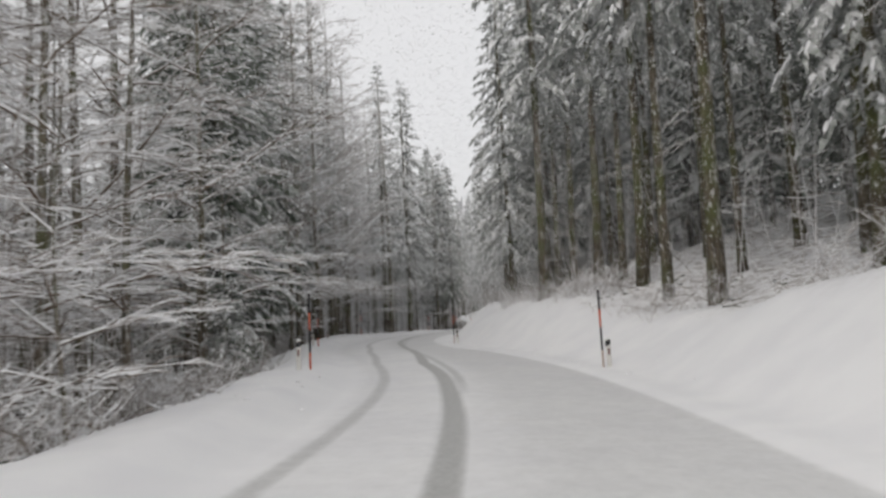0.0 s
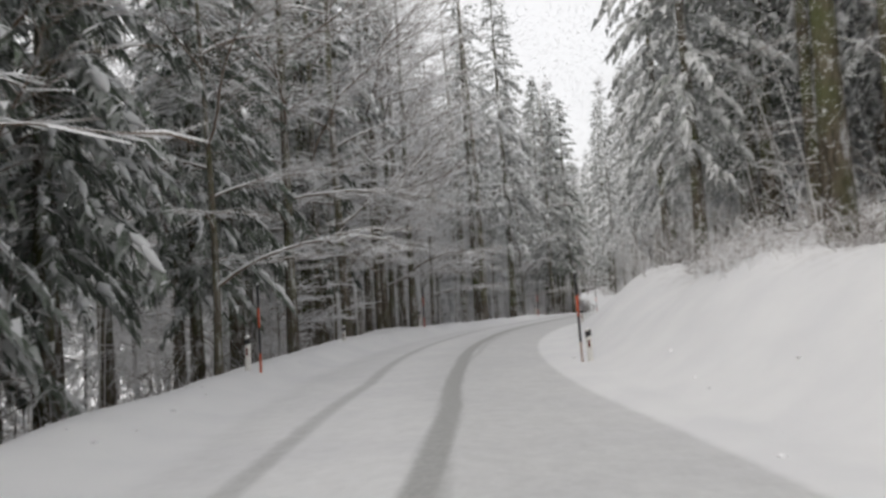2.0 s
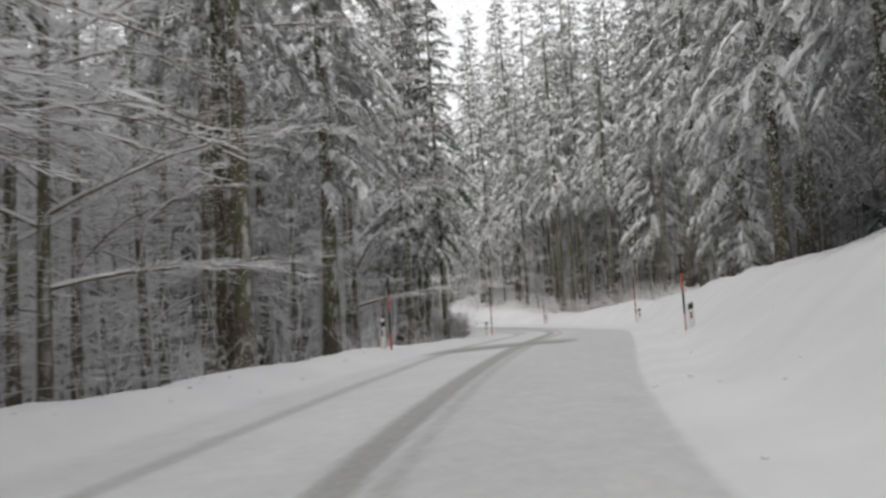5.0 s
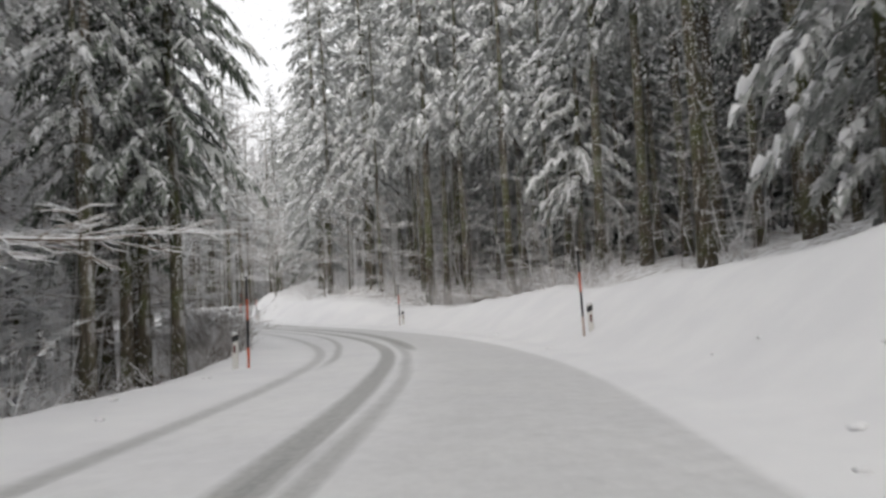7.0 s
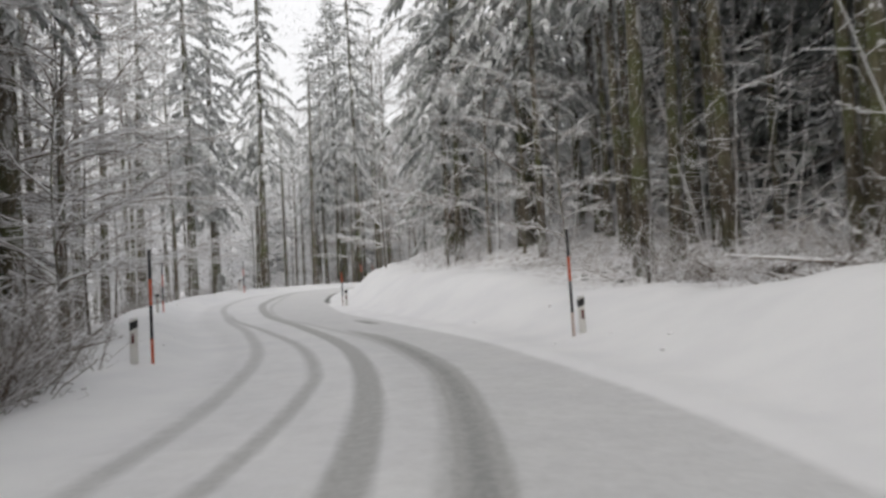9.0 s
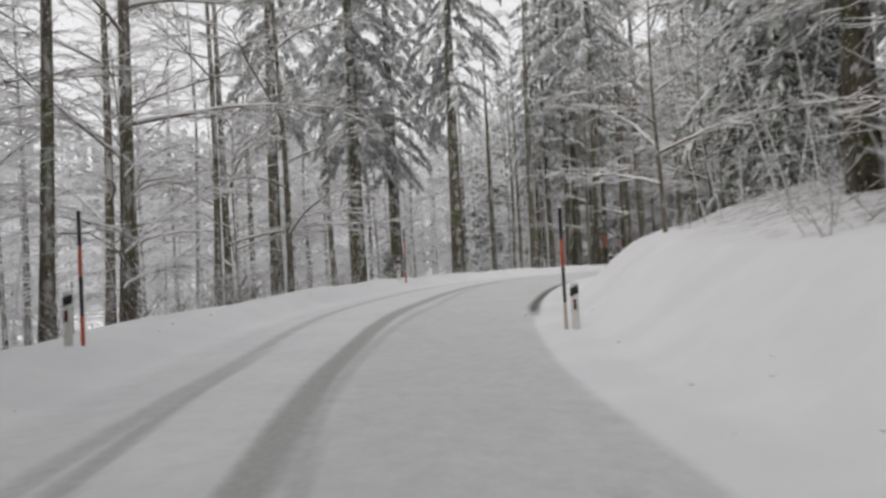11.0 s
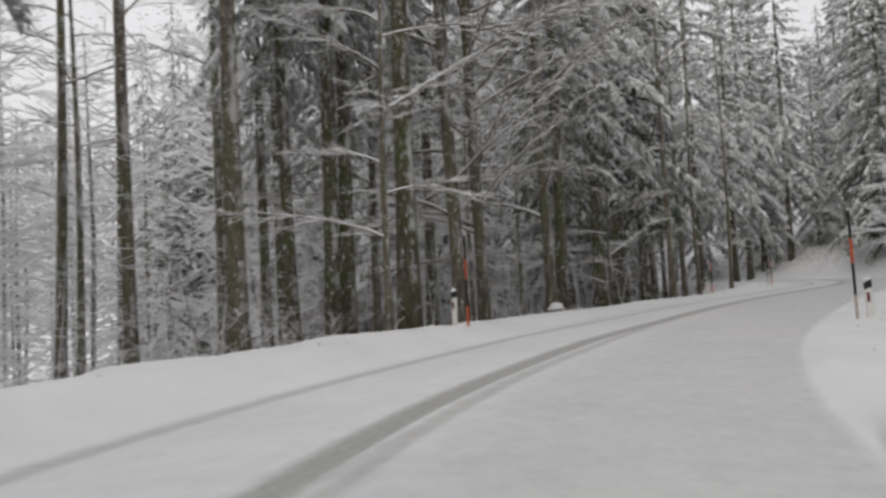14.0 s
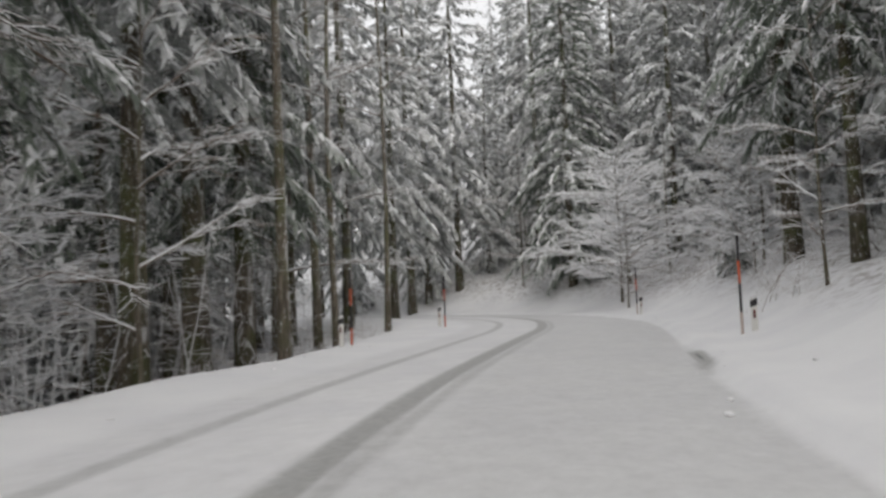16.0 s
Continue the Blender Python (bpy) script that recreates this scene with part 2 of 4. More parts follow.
# ---- the line of the road ----
ROAD = [(-0.48, -21.63, -1.02), (-0.01, -13.65, -1.03), (0.46, -5.66, -1.03), (0.92, 2.33, -1.06), (1.11, 10.33, -1.1),
        (0.68, 18.32, -1.07), (-0.69, 26.2, -1), (-2.41, 34.05, -1.03), (-3.46, 42.09, -1.03), (-3.68, 50.22, -1.03),
        (-2.96, 58.34, -1.01), (-1.23, 66.27, -1), (0.99, 74, -0.98), (3.2, 81.67, -1.09), (5.1, 89.41, -1.26),
        (6.05, 97.28, -1.46), (5.84, 105.23, -1.58), (4.36, 113.05, -1.61), (1.62, 120.53, -1.57), (-1.5, 127.95, -1.47),
        (-3.7, 135.87, -1.19), (-3.9, 144.26, -0.9), (-2.22, 152.39, -0.82), (0.83, 160, -0.77), (4.2, 166.6, -0.7),
        (8, 172.8, -0.63), (12.6, 179.3, -0.56), (16.8, 185.2, -0.49), (20, 191.5, -0.42), (21.5, 199, -0.35),
        (20.5, 207, -0.28), (16.5, 214, -0.21), (10, 219, -0.14)]
STEP = 0.5


def road_line():
    """Even steps along a smooth curve through ROAD: places and right-hand directions, near and smoothed."""
    p = np.array(ROAD)
    p = np.vstack([2 * p[0] - p[1], p, 2 * p[-1] - p[-2]])
    out = []
    for i in range(1, len(p) - 2):
        for u in np.linspace(0, 1, 40, endpoint=False):
            a, b, c, d = p[i - 1], p[i], p[i + 1], p[i + 2]
            out.append(0.5 * (2 * b + (c - a) * u + (2 * a - 5 * b + 4 * c - d) * u**2 + (3 * b - a - 3 * c + d) * u**3))
    out = np.array(out)
    s = np.r_[0, np.cumsum(np.hypot(*np.diff(out[:, :2], axis=0).T))]
    even = np.arange(0, s[-1], STEP)
    c = np.stack([np.interp(even, s, out[:, k]) for k in range(3)], 1)
    t = np.gradient(c[:, :2], axis=0)

    def sideways(width):
        k = np.ones(width) / width
        q = np.stack([np.convolve(np.pad(t[:, j], width // 2, mode="edge"), k, "valid")[: len(t)] for j in (0, 1)], 1)
        q /= np.linalg.norm(q, axis=1)[:, None]
        return np.stack([q[:, 1], -q[:, 0]], 1)

    return even - 20.0, c, sideways(9), sideways(113)


RS, RC, RN, RFAR = road_line()


def table(s, rows):
    return np.interp(s, [r[0] for r in rows], [r[1] for r in rows])


def smooth(a, b, x):
    k = np.clip((x - a) / (b - a), 0, 1)
    return k * k * (3 - 2 * k)


# Right bank: its height over the road, its width, and the slope of the wood behind it.
BANK_H = [(-20, 2.1), (11, 2.1), (14, 1.95), (18, 1.4), (24, 1.4), (29, 1.9), (32, 2.05), (40, 1.9), (46, 1.95), (53, 1.85), (60, 1.75), (80, 1.85), (92, 1.7), (104, 1.5), (108, 1.5), (111, 1.2), (115, 0.72), (119, 0.75), (124, 1.2), (129, 1.4), (136, 1.35), (150, 1.4), (160, 1.55), (174, 1.7), (181, 1.55), (187, 1.6), (194, 2.1), (206, 2.6), (250, 2.8)]
BANK_W = [(-20, 2.8), (112, 2.8), (118, 2.6), (124, 1.9), (150, 1.8), (162, 2.8), (172, 4.2), (188, 4.0), (206, 6.0), (250, 6.0)]
WOOD_R = [(-20, 0.22), (30, 0.26), (60, 0.3), (90, 0.24), (110, 0.16), (125, 0.12), (142, 0.24), (158, 0.24), (170, 0.12), (200, 0.14), (250, 0.3)]
# Left: the shoulder's height, how far the ground falls behind it, and the slope after that.
RISE_L = [(-20, 0.38), (16, 0.35), (28, 0.12), (35, 0.25), (50, 0.4), (56, 0.42), (70, 0.22), (80, 0.12), (95, 0.02), (112, 0.06), (124, 0.35), (145, 0.3), (158, 0.3), (168, 0.25), (176, 0.1), (190, 0.0), (250, 0.3)]
CREST_L = [(-20, 4.7), (18, 4.5), (30, 4.1), (42, 4.1), (56, 4.8), (68, 4.3), (92, 4.0), (112, 4.0), (120, 4.5), (150, 4.3), (165, 4.6), (180, 4.1), (200, 4.4), (250, 4.4)]
FALL_L = [(-20, 0.7), (100, 0.8), (130, 0.6), (150, 0.5), (185, 0.8), (205, 0.4), (250, 0.2)]
LITTER_L = [(-20, 1.3), (60, 1.3), (75, 0.9), (125, 0.7), (160, 0.7), (172, 0.7), (200, 0.7), (250, 0.6)]
WOOD_L = [(-20, -0.12), (90, -0.15), (110, -0.16), (135, -0.14), (170, -0.2), (200, -0.15), (250, -0.1)]


# The right-hand edge of the road, where the ploughed bank begins.
EDGE_R = [(-20, 2.8), (60, 2.85), (72, 2.75), (97, 2.5), (108, 2.65), (114, 2.5), (124, 2.6), (138, 3.05), (147, 2.8), (163, 2.8), (167, 2.95), (171, 3.15), (178, 3.35), (184, 3.6), (192, 3.7), (250, 3.4)]


def profile(s, u):
    """Height of the ground over the road's middle, u metres to its right at s."""
    r = np.maximum(u, 0)
    l = np.maximum(-u, 0)
    w = table(s, BANK_W)
    e = table(s, EDGE_R)
    step = 0.06 + 0.08 * smooth(150, 170, s)
    right = step * smooth(e - 0.05, e + 0.25, r) + (table(s, BANK_H) - step) * smooth(e + 0.7, e + 1.0 + w, r) ** 0.85
    right += table(s, WOOD_R) * (np.clip(r, 3.5 + w, 45) - 3.5 - w) * smooth(3.5 + w, 6.5 + w, r)
    rise = table(s, RISE_L)
    left = rise * smooth(2.7, 3.9, l) - (table(s, FALL_L) + rise) * smooth(table(s, CREST_L), table(s, CREST_L) + 3.3, l)
    left += table(s, WOOD_L) * (np.clip(l, 7, 50) - 7)
    return np.where(u > 0, right, left) - 0.02 * np.abs(np.clip(u, -3, 3))


def lumps(x, y, scale):
    return noise.noise(Vector((x * scale, y * scale, 3.7)))


def place(s, u):
    """World x, y of a spot u metres to the right of the road at s."""
    i = np.clip((s + 20.0) / STEP, 0, len(RS) - 1.001)
    k, f = int(i), i - int(i)
    c = RC[k] * (1 - f) + RC[k + 1] * f
    n = RN[k] * (1 - f) + RN[k + 1] * f
    m = RFAR[k] * (1 - f) + RFAR[k + 1] * f
    far = max(abs(u) - 8, 0) * (1 if u > 0 else -1)
    return c[:2] + n * (u - far) + m * far, c[2]


def height(s, u):
    (x, y), z = place(s, u)
    off = smooth(3.0, 7.0, abs(u))
    return float(z + profile(s, u) + off * (0.30 * lumps(x, y, 0.23) + 0.10 * lumps(x, y, 0.9)) + (0.004 + 0.035 * smooth(2.6, 4.0, abs(u))) * lumps(x, y, 1.7))


def spot(s, u, sink=0.0):
    (x, y), _ = place(s, u)
    return Vector((x, y, height(s, u) - sink))


def where(x, y):
    """s and u of a place."""
    d = RC[:, :2] - (x, y)
    k = int(np.argmin((d * d).sum(1)))
    s, u = float(RS[k]), float(-(d[k] @ RN[k]))
    for _ in range(12):
        k = int(np.clip((s + 20.0) / STEP, 0, len(RS) - 1))
        off = np.array((x, y)) - place(s, u)[0]
        s += 0.6 * float(off @ (-RN[k][1], RN[k][0]))
        u += 0.6 * float(off @ RN[k])
    return s, u


# Wheel tracks: how far right of the road's middle they run, width and depth of the grey.
TRACKS = [
    ([(-20, -0.5), (6, -0.56), (16, -0.6), (24, -0.55), (29, 0.0), (34, 0.58), (41, 0.8), (52, 0.7), (62, 0.43), (71, 0.02), (80, -0.4), (92, -0.68), (96, -0.63), (102, -0.48), (112, -0.26), (121, -0.07), (133, 0.06), (142, 0.05), (147, -0.2), (157, -0.48), (165, -0.48), (170, -0.17), (182, -0.02), (230, 0.5)], 0.2, 0.8, -20, 230),
    ([(-20, -2.2), (7, -2.3), (15, -2.05), (25, -1.93), (32, -1.4), (38, -0.95), (45, -1.05), (55, -1.15), (63, -1.35), (71, -1.62), (80, -2.1), (92, -2.24), (102, -2.2), (108, -2.17), (114, -2.0), (124, -1.55), (133, -1.4), (142, -1.8), (151, -2.1), (156, -2.5), (166, -2.3), (171, -1.88), (182, -1.52), (230, -1.1)], 0.2, 0.48, -20, 230),
    ([(14, -0.35), (23, -0.13), (28, 0.1), (45, 1.1), (62, 0.78), (68, 0.46), (80, -0.1), (95, -0.25), (102, -0.03), (108, 0.34), (113, 0.64), (120, 0.6), (129, 0.22), (136, 0.4), (141, 0.65), (147, 0.15), (157, -0.15), (166, -0.1), (178, 0.24), (230, 0.8)], 0.16, 0.5, 14, 230),
    ([(95, -1.95), (102, -1.71), (108, -1.26), (113, -0.93), (120, -0.95), (130, -1.25), (138, -1.3)], 0.15, 0.55, 95, 135),
    ([(97, 0.0), (104, 0.3), (113, 0.85), (120, 0.9), (128, 0.5)], 0.24, 0.95, 100, 122),
]


GUTTER = [(137, 3.05), (142, 2.95), (145, 2.83), (148, 2.73), (153, 2.73), (157, 2.95), (160, 3.1)]


def slush(s, u):
    """How worn the snow is: 0 fresh, 1 grey slush, more: bare wet road."""
    e = table(s, EDGE_R)
    lane = 0.24 * smooth(3.0, 2.2, -u) * smooth(e + 0.06, e - 0.12, u) + 0.13 * smooth(-0.6, 0.8, u) * smooth(e + 0.06, e - 0.12, u)
    out = lane
    for line, wide, deep, s0, s1 in TRACKS:
        d = (u - table(s, line)) / wide
        bare = 1.0 + 0.2 * smooth(74, 79, s) * smooth(90, 85, s)
        out = np.maximum(out, deep * bare * np.exp(-np.abs(d) ** 3) * smooth(s0 - 4, s0 + 4, s) * smooth(s1 + 4, s1 - 4, s))
    out = np.maximum(out, 1.0 * np.exp(-np.abs((s - 78.7 - 1.0 * (u + 0.7)) / 1.7) ** 3) * smooth(-2.7, -2.0, u) * smooth(1.4, 0.6, u))
    out = np.maximum(out, 1.1 * np.exp(-np.abs((s - 125.3) / 1.3) ** 3) * np.exp(-np.abs((u - 2.05) / 0.22) ** 3))
    out = np.maximum(out, 1.25 * np.exp(-np.abs((s - 183.2) / 1.8) ** 3) * np.exp(-np.abs((u - e + 0.03) / 0.09) ** 2))
    edge = np.exp(-np.abs((u - table(s, GUTTER)) / 0.13) ** 3) * smooth(137, 140, s) * smooth(158.5, 155, s)
    return np.maximum(out, 1.5 * edge)


def build_ground():
    near = np.r_[np.arange(-5.04, -3.2, 0.14), np.arange(-3.15, 3.16, 0.07), np.arange(3.29, 5.05, 0.14)]
    out = np.array([5.2, 5.5, 5.8, 6.2, 6.6, 7.0, 7.5, 8, 8.6, 9.3, 10, 11, 12, 13.5, 15, 17, 19, 22, 25, 29, 34, 40, 48, 60, 90, 160, 400, 1500])
    cols = np.r_[-out[::-1], near, out]
    verts, wear, litter = [], [], []
    for k in range(len(RS)):
        s = RS[k]
        su = slush(np.full(len(cols), s), cols)
        for u, w in zip(cols, su):
            (x, y), _ = place(s, u)
            z = height(s, u) - 0.035 * min(w, 1.2) * (abs(u) < 3.4)
            verts.append((x, y, z))
            wear.append(w)
            litter.append(0.75 * float(smooth(5.4, 8.0, u)) if u > 0 else float(table(s, LITTER_L) * smooth(5.2, 7.5, -u)))
    n = len(cols)
    faces = []
    for i in range(len(RS) - 1):
        for j in range(n - 1):
            a = i * n + j
            faces.append((a, a + 1, a + n + 1, a + n))
    # the sheet goes on to the horizon before the first and behind the last row
    for row, way in ((0, -1), (len(RS) - 1, 1)):
        start = len(verts)
        t = np.array([-RFAR[row][1], RFAR[row][0]]) * way
        for far in (30, 120, 1500):
            for j in range(n):
                x, y, z = verts[row * n + j]
                verts.append((x + t[0] * far, y + t[1] * far, z))
                wear.append(0.0)
                litter.append(0.5)
        for g in range(3):
            for j in range(n - 1):
                a = (row * n + j) if g == 0 else start + (g - 1) * n + j
                b = start + g * n + j
                q = (a, b, b + 1, a + 1)
                faces.append(q if way < 0 else q[::-1])
    me = bpy.data.meshes.new("ground")
    me.from_pydata(verts, [], faces)
    for name, values in (("slush", wear), ("litter", litter)):
        me.attributes.new(name, "FLOAT", "POINT").data.foreach_set("value", np.array(values, dtype=np.float32))
    me.materials.append(M_GROUND)
    me.shade_smooth()
    ob = new("ground", me)
    return tagged(ob, "snow-covered forest road and slopes with grey wheel tracks", "ground", kind="structure")


build_ground()

# ---- trees ----
UP = Vector((0, 0, 1))


def curve_out(a, way, length, droop, rnd, steps=5, wob=0.05, rise=0.0):
    """A limb from a: it heads along way, bends by droop, and wobbles."""
    pts, d = [a.copy()], way.normalized()
    for i in range(steps):
        d = (d + Vector((rnd.uniform(-wob, wob), rnd.uniform(-wob, wob), (rise if i < steps / 2 else 0) - droop / steps + rnd.uniform(-wob, wob) * 0.6))).normalized()
        pts.append(pts[-1] + d * (length / steps))
    return pts


def along(pts, f):
    i = min(f * (len(pts) - 1), len(pts) - 1.001)
    k = int(i)
    return pts[k].lerp(pts[k + 1], i - k), (pts[k + 1] - pts[k]).normalized()


def spruce_trunk(h, r, rnd, lean=0.0):
    sh = Shape()
    n = 9
    bend = rnd.uniform(0, 6.28)
    pts, rad = [], []
    for i in range(n + 1):
        f = i / n
        off = lean * f * h + 0.12 * math.sin(f * 5 + bend)
        pts.append(Vector((math.cos(bend) * off, math.sin(bend) * off, f * h - 0.5 * (i == 0))))
        rad.append(max(r * (1 - f) ** 0.8, 0.012) * (1.3 if i == 0 else 1))
    sh.tube(pts, rad, 9)
    return sh, pts


PAD = {False: (0.1, 0.5, 1), True: (0, 0.35, 0.7, 1)}


def make_spruce(seed, h, r, clear, spread, gap, fine, stubs, label, snow=1.0):
    """A spruce with a bare lower trunk up to clear, dead twigs on it, and drooping boughs above."""
    rnd = random.Random(seed)
    trunk, line = spruce_trunk(h, r, rnd)
    crown, dead, load = Shape(), Shape(), Shape()
    for _ in range(stubs):
        z = rnd.uniform(0.8, max(clear, 3) + 2) / h
        p, _d = along(line, z)
        w = rnd.uniform(0, 6.28)
        q = curve_out(p, Vector((math.cos(w), math.sin(w), rnd.uniform(-0.35, 0.1))), rnd.uniform(0.4, 1.8), 0.5, rnd, 2, 0.12)
        dead.tube(q, [0.018, 0.013, 0.006], 3, False)
        for _k in range(3):
            a, d = along(q, rnd.uniform(0.3, 0.9))
            dead.strip(a, a + (d + Vector((rnd.uniform(-0.9, 0.9), rnd.uniform(-0.9, 0.9), rnd.uniform(-0.6, 0.1)))) * rnd.uniform(0.15, 0.45), 0.008, rnd)
    z = clear
    while z < h - 0.25:
        f = (z - clear) / (h - clear)
        reach = spread * (1 - f) ** 0.66 * min(1, 0.55 + f * 5) * rnd.uniform(0.8, 1.15) + 0.18
        p, _d = along(line, z / h)
        turn = rnd.uniform(0, 6.28)
        count = 5 if reach > 1.0 else 4
        for k in range(count):
            w = turn + 6.283 * k / count + rnd.uniform(-0.5, 0.5)
            length = reach * rnd.uniform(0.6, 1.2)
            start = p - UP * rnd.uniform(0, gap * 0.9)
            q = curve_out(start, Vector((math.cos(w), math.sin(w), -0.12 + 0.75 * f ** 1.5)), length, 1.25 - 0.75 * f + rnd.uniform(-0.2, 0.2), rnd, 5, 0.07)
            if fine > 1.05:
                dead.tube([q[0], q[2], q[4]], [0.03, 0.02, 0.008], 3, False)
            # snow lies in rounded pads on the bough, thickest on its outer half
            for _c in range(1 + int(length * snow * (0.8 if fine > 1.05 else 0.6))):
                f1 = rnd.uniform(0.3, 0.82)
                thick = rnd.uniform(0.035, 0.1) * snow**0.5 * min(1, 0.45 + length / 3) * (1.0 if rnd.random() < 0.8 else 1.4)
                span = rnd.uniform(0.09, 0.2)
                pad = [along(q, min(f1 + span * e, 0.999))[0] + Vector((rnd.uniform(-0.05, 0.05), rnd.uniform(-0.05, 0.05), thick * 0.8)) for e in PAD[fine > 1.05]]
                load.tube(pad, [0.25 * thick, thick * rnd.uniform(0.8, 1.15), thick * rnd.uniform(0.7, 1.1), 0.2 * thick][4 - len(pad):], 5 if fine > 1.05 else 4, False)
            m = int((8.0 + 12.0 * length) * fine)
            for i in range(m):
                f2 = 0.1 + 0.89 * (i + rnd.random()) / m
                a, d = along(q, min(f2, 0.99))
                out = d.cross(UP).normalized() * (1 if i % 2 else -1)
                size = (0.22 + 0.13 * length * math.sin(math.pi * min(f2 * 0.75 + 0.15, 1))) * rnd.uniform(0.6, 1.3)
                way = (d * rnd.uniform(0.3, 1.0) + out * rnd.uniform(0.1, 1.0) - UP * rnd.uniform(0.15, 1.1)).normalized()
                crown.needle(a + out * rnd.uniform(0, 0.05), a + way * size, size * rnd.uniform(0.1, 0.19) / max(fine, 0.7), rnd.uniform(-0.6, 0.6))
                if i % (3 if snow > 1 else 5) == 0:
                    load.needle(a + UP * 0.035, a + UP * 0.03 + (way + UP * 0.25) * size * 0.75, size * rnd.uniform(0.1, 0.2), rnd.uniform(-0.3, 0.3))
        z += gap * rnd.uniform(0.55, 0.95) * min(1, max(0.3, reach / 2.0))
    ob = tagged(new("spruce_tree"), label, "tree", "forest trees along the road")
    part("trunk", trunk, M_SPRUCE_BARK, ob, "dark mossy bark flecked with snow")
    # Front-row crowns stay dark; the rest take the needles paled for haze.
    tagged(part("crown", crown, M_NEEDLE if fine > 1.05 else M_HAZE_NEEDLE, ob, "snow-laden drooping needle boughs", False), kind="stuff")
    tagged(part("snow_load", load, M_SNOW, ob, "pads of fresh snow on the boughs"), kind="stuff")
    tagged(part("dead_branchwork", dead, M_DEAD_TWIG, ob), kind="stuff")
    return ob


def make_beech(seed, h, r, low, reach, count, lean=0.0, label="", twig=1.0):
    """A leafless broad-leaved tree: long level limbs and fine twigs, each with its line of snow."""
    rnd = random.Random(seed)
    trunk, line = spruce_trunk(h, r, rnd, lean)
    ob = tagged(new("beech_tree"), label, "tree", "forest trees along the road")
    part("trunk", trunk, M_BEECH_BARK, ob)
    for i in range(count):
        limb = Shape()
        f = low / h + (0.96 - low / h) * (i + rnd.random()) / count
        p, _d = along(line, f)
        w = i * 2.4 + rnd.uniform(-0.5, 0.5)
        length = reach * (1.05 - 0.6 * f) * rnd.uniform(0.6, 1.15)
        q = curve_out(p, Vector((math.cos(w), math.sin(w), rnd.uniform(0.1, 0.6) + 0.5 * f)), length, 0.30, rnd, 7, 0.17)
        br = 0.016 + 0.010 * length
        limb.tube(q, [br * (1 - 0.115 * k) for k in range(8)], 4, False)
        m = int(length * 2.5) + 3
        for k in range(m):
            a, d = along(q, 0.15 + 0.84 * (k + rnd.random()) / m)
            side = d.cross(UP).normalized() * (1 if k % 2 else -1)
            l2 = (0.35 + length * 0.3) * rnd.uniform(0.6, 1.2)
            q2 = curve_out(a, d * rnd.uniform(0.7, 1.1) + side * rnd.uniform(0.4, 0.9) + UP * rnd.uniform(-0.1, 0.3), l2, 0.3, rnd, 3, 0.2)
            if l2 < 0.9:
                limb.strip(q2[0], q2[3], 0.015 * twig, rnd, 0.06)
            else:
                limb.tube(q2, [0.016, 0.014, 0.011, 0.006], 3, False)
            for _j in range(int(3 + l2 * 5)):
                b, e = along(q2, 0.15 + 0.8 * rnd.random())
                s2 = e.cross(UP).normalized() * rnd.choice((-1, 1))
                way = (e + s2 * rnd.uniform(0.4, 1.0) + UP * rnd.uniform(-0.3, 0.3)).normalized()
                limb.strip(b, b + way * min(l2 * rnd.uniform(0.25, 0.6), 0.55), rnd.uniform(0.006, 0.012) * twig, rnd, 0.07)
        part("limb", limb, M_WHITE_TWIG if twig > 1.5 else M_TWIG, ob, "bare branch lined with snow" if i == 0 else "")
    return ob


def make_bush(seed, h, stems, label, material=M_TWIG):
    """A shrub of thin forking stems that lean outwards."""
    rnd = random.Random(seed)
    sh = Shape()

    def any_way(up_lo, up_hi):
        return Vector((rnd.uniform(-1, 1), rnd.uniform(-1, 1), rnd.uniform(up_lo, up_hi)))

    for _ in range(stems):
        w = rnd.uniform(0, 6.28)
        a = Vector((rnd.uniform(-0.6, 0.6), rnd.uniform(-0.6, 0.6), -0.15))
        q = curve_out(a, Vector((math.cos(w) * 0.5, math.sin(w) * 0.5, 1)), h * rnd.uniform(0.5, 1.15), rnd.uniform(0.2, 0.7), rnd, 4, 0.16)
        sh.tube(q, [0.010, 0.009, 0.008, 0.006, 0.004], 3, False)
        for _k in range(5):
            b, e = along(q, rnd.uniform(0.15, 0.97))
            way = any_way(-0.1, 0.8) + e * 0.6
            tip = b + way * h * rnd.uniform(0.1, 0.3)
            sh.strip(b, tip, 0.006, rnd, 0.05)
            for _j in range(2):
                c = b.lerp(tip, rnd.uniform(0.35, 0.95))
                sh.strip(c, c + (any_way(-0.2, 0.6) + way * 0.5) * 0.1 * h, 0.0045, rnd)
    ob = tagged(new("bush"), label, "bush", "undergrowth at the forest edge")
    tagged(part("twigwork", sh, material, ob), kind="stuff")
    return ob


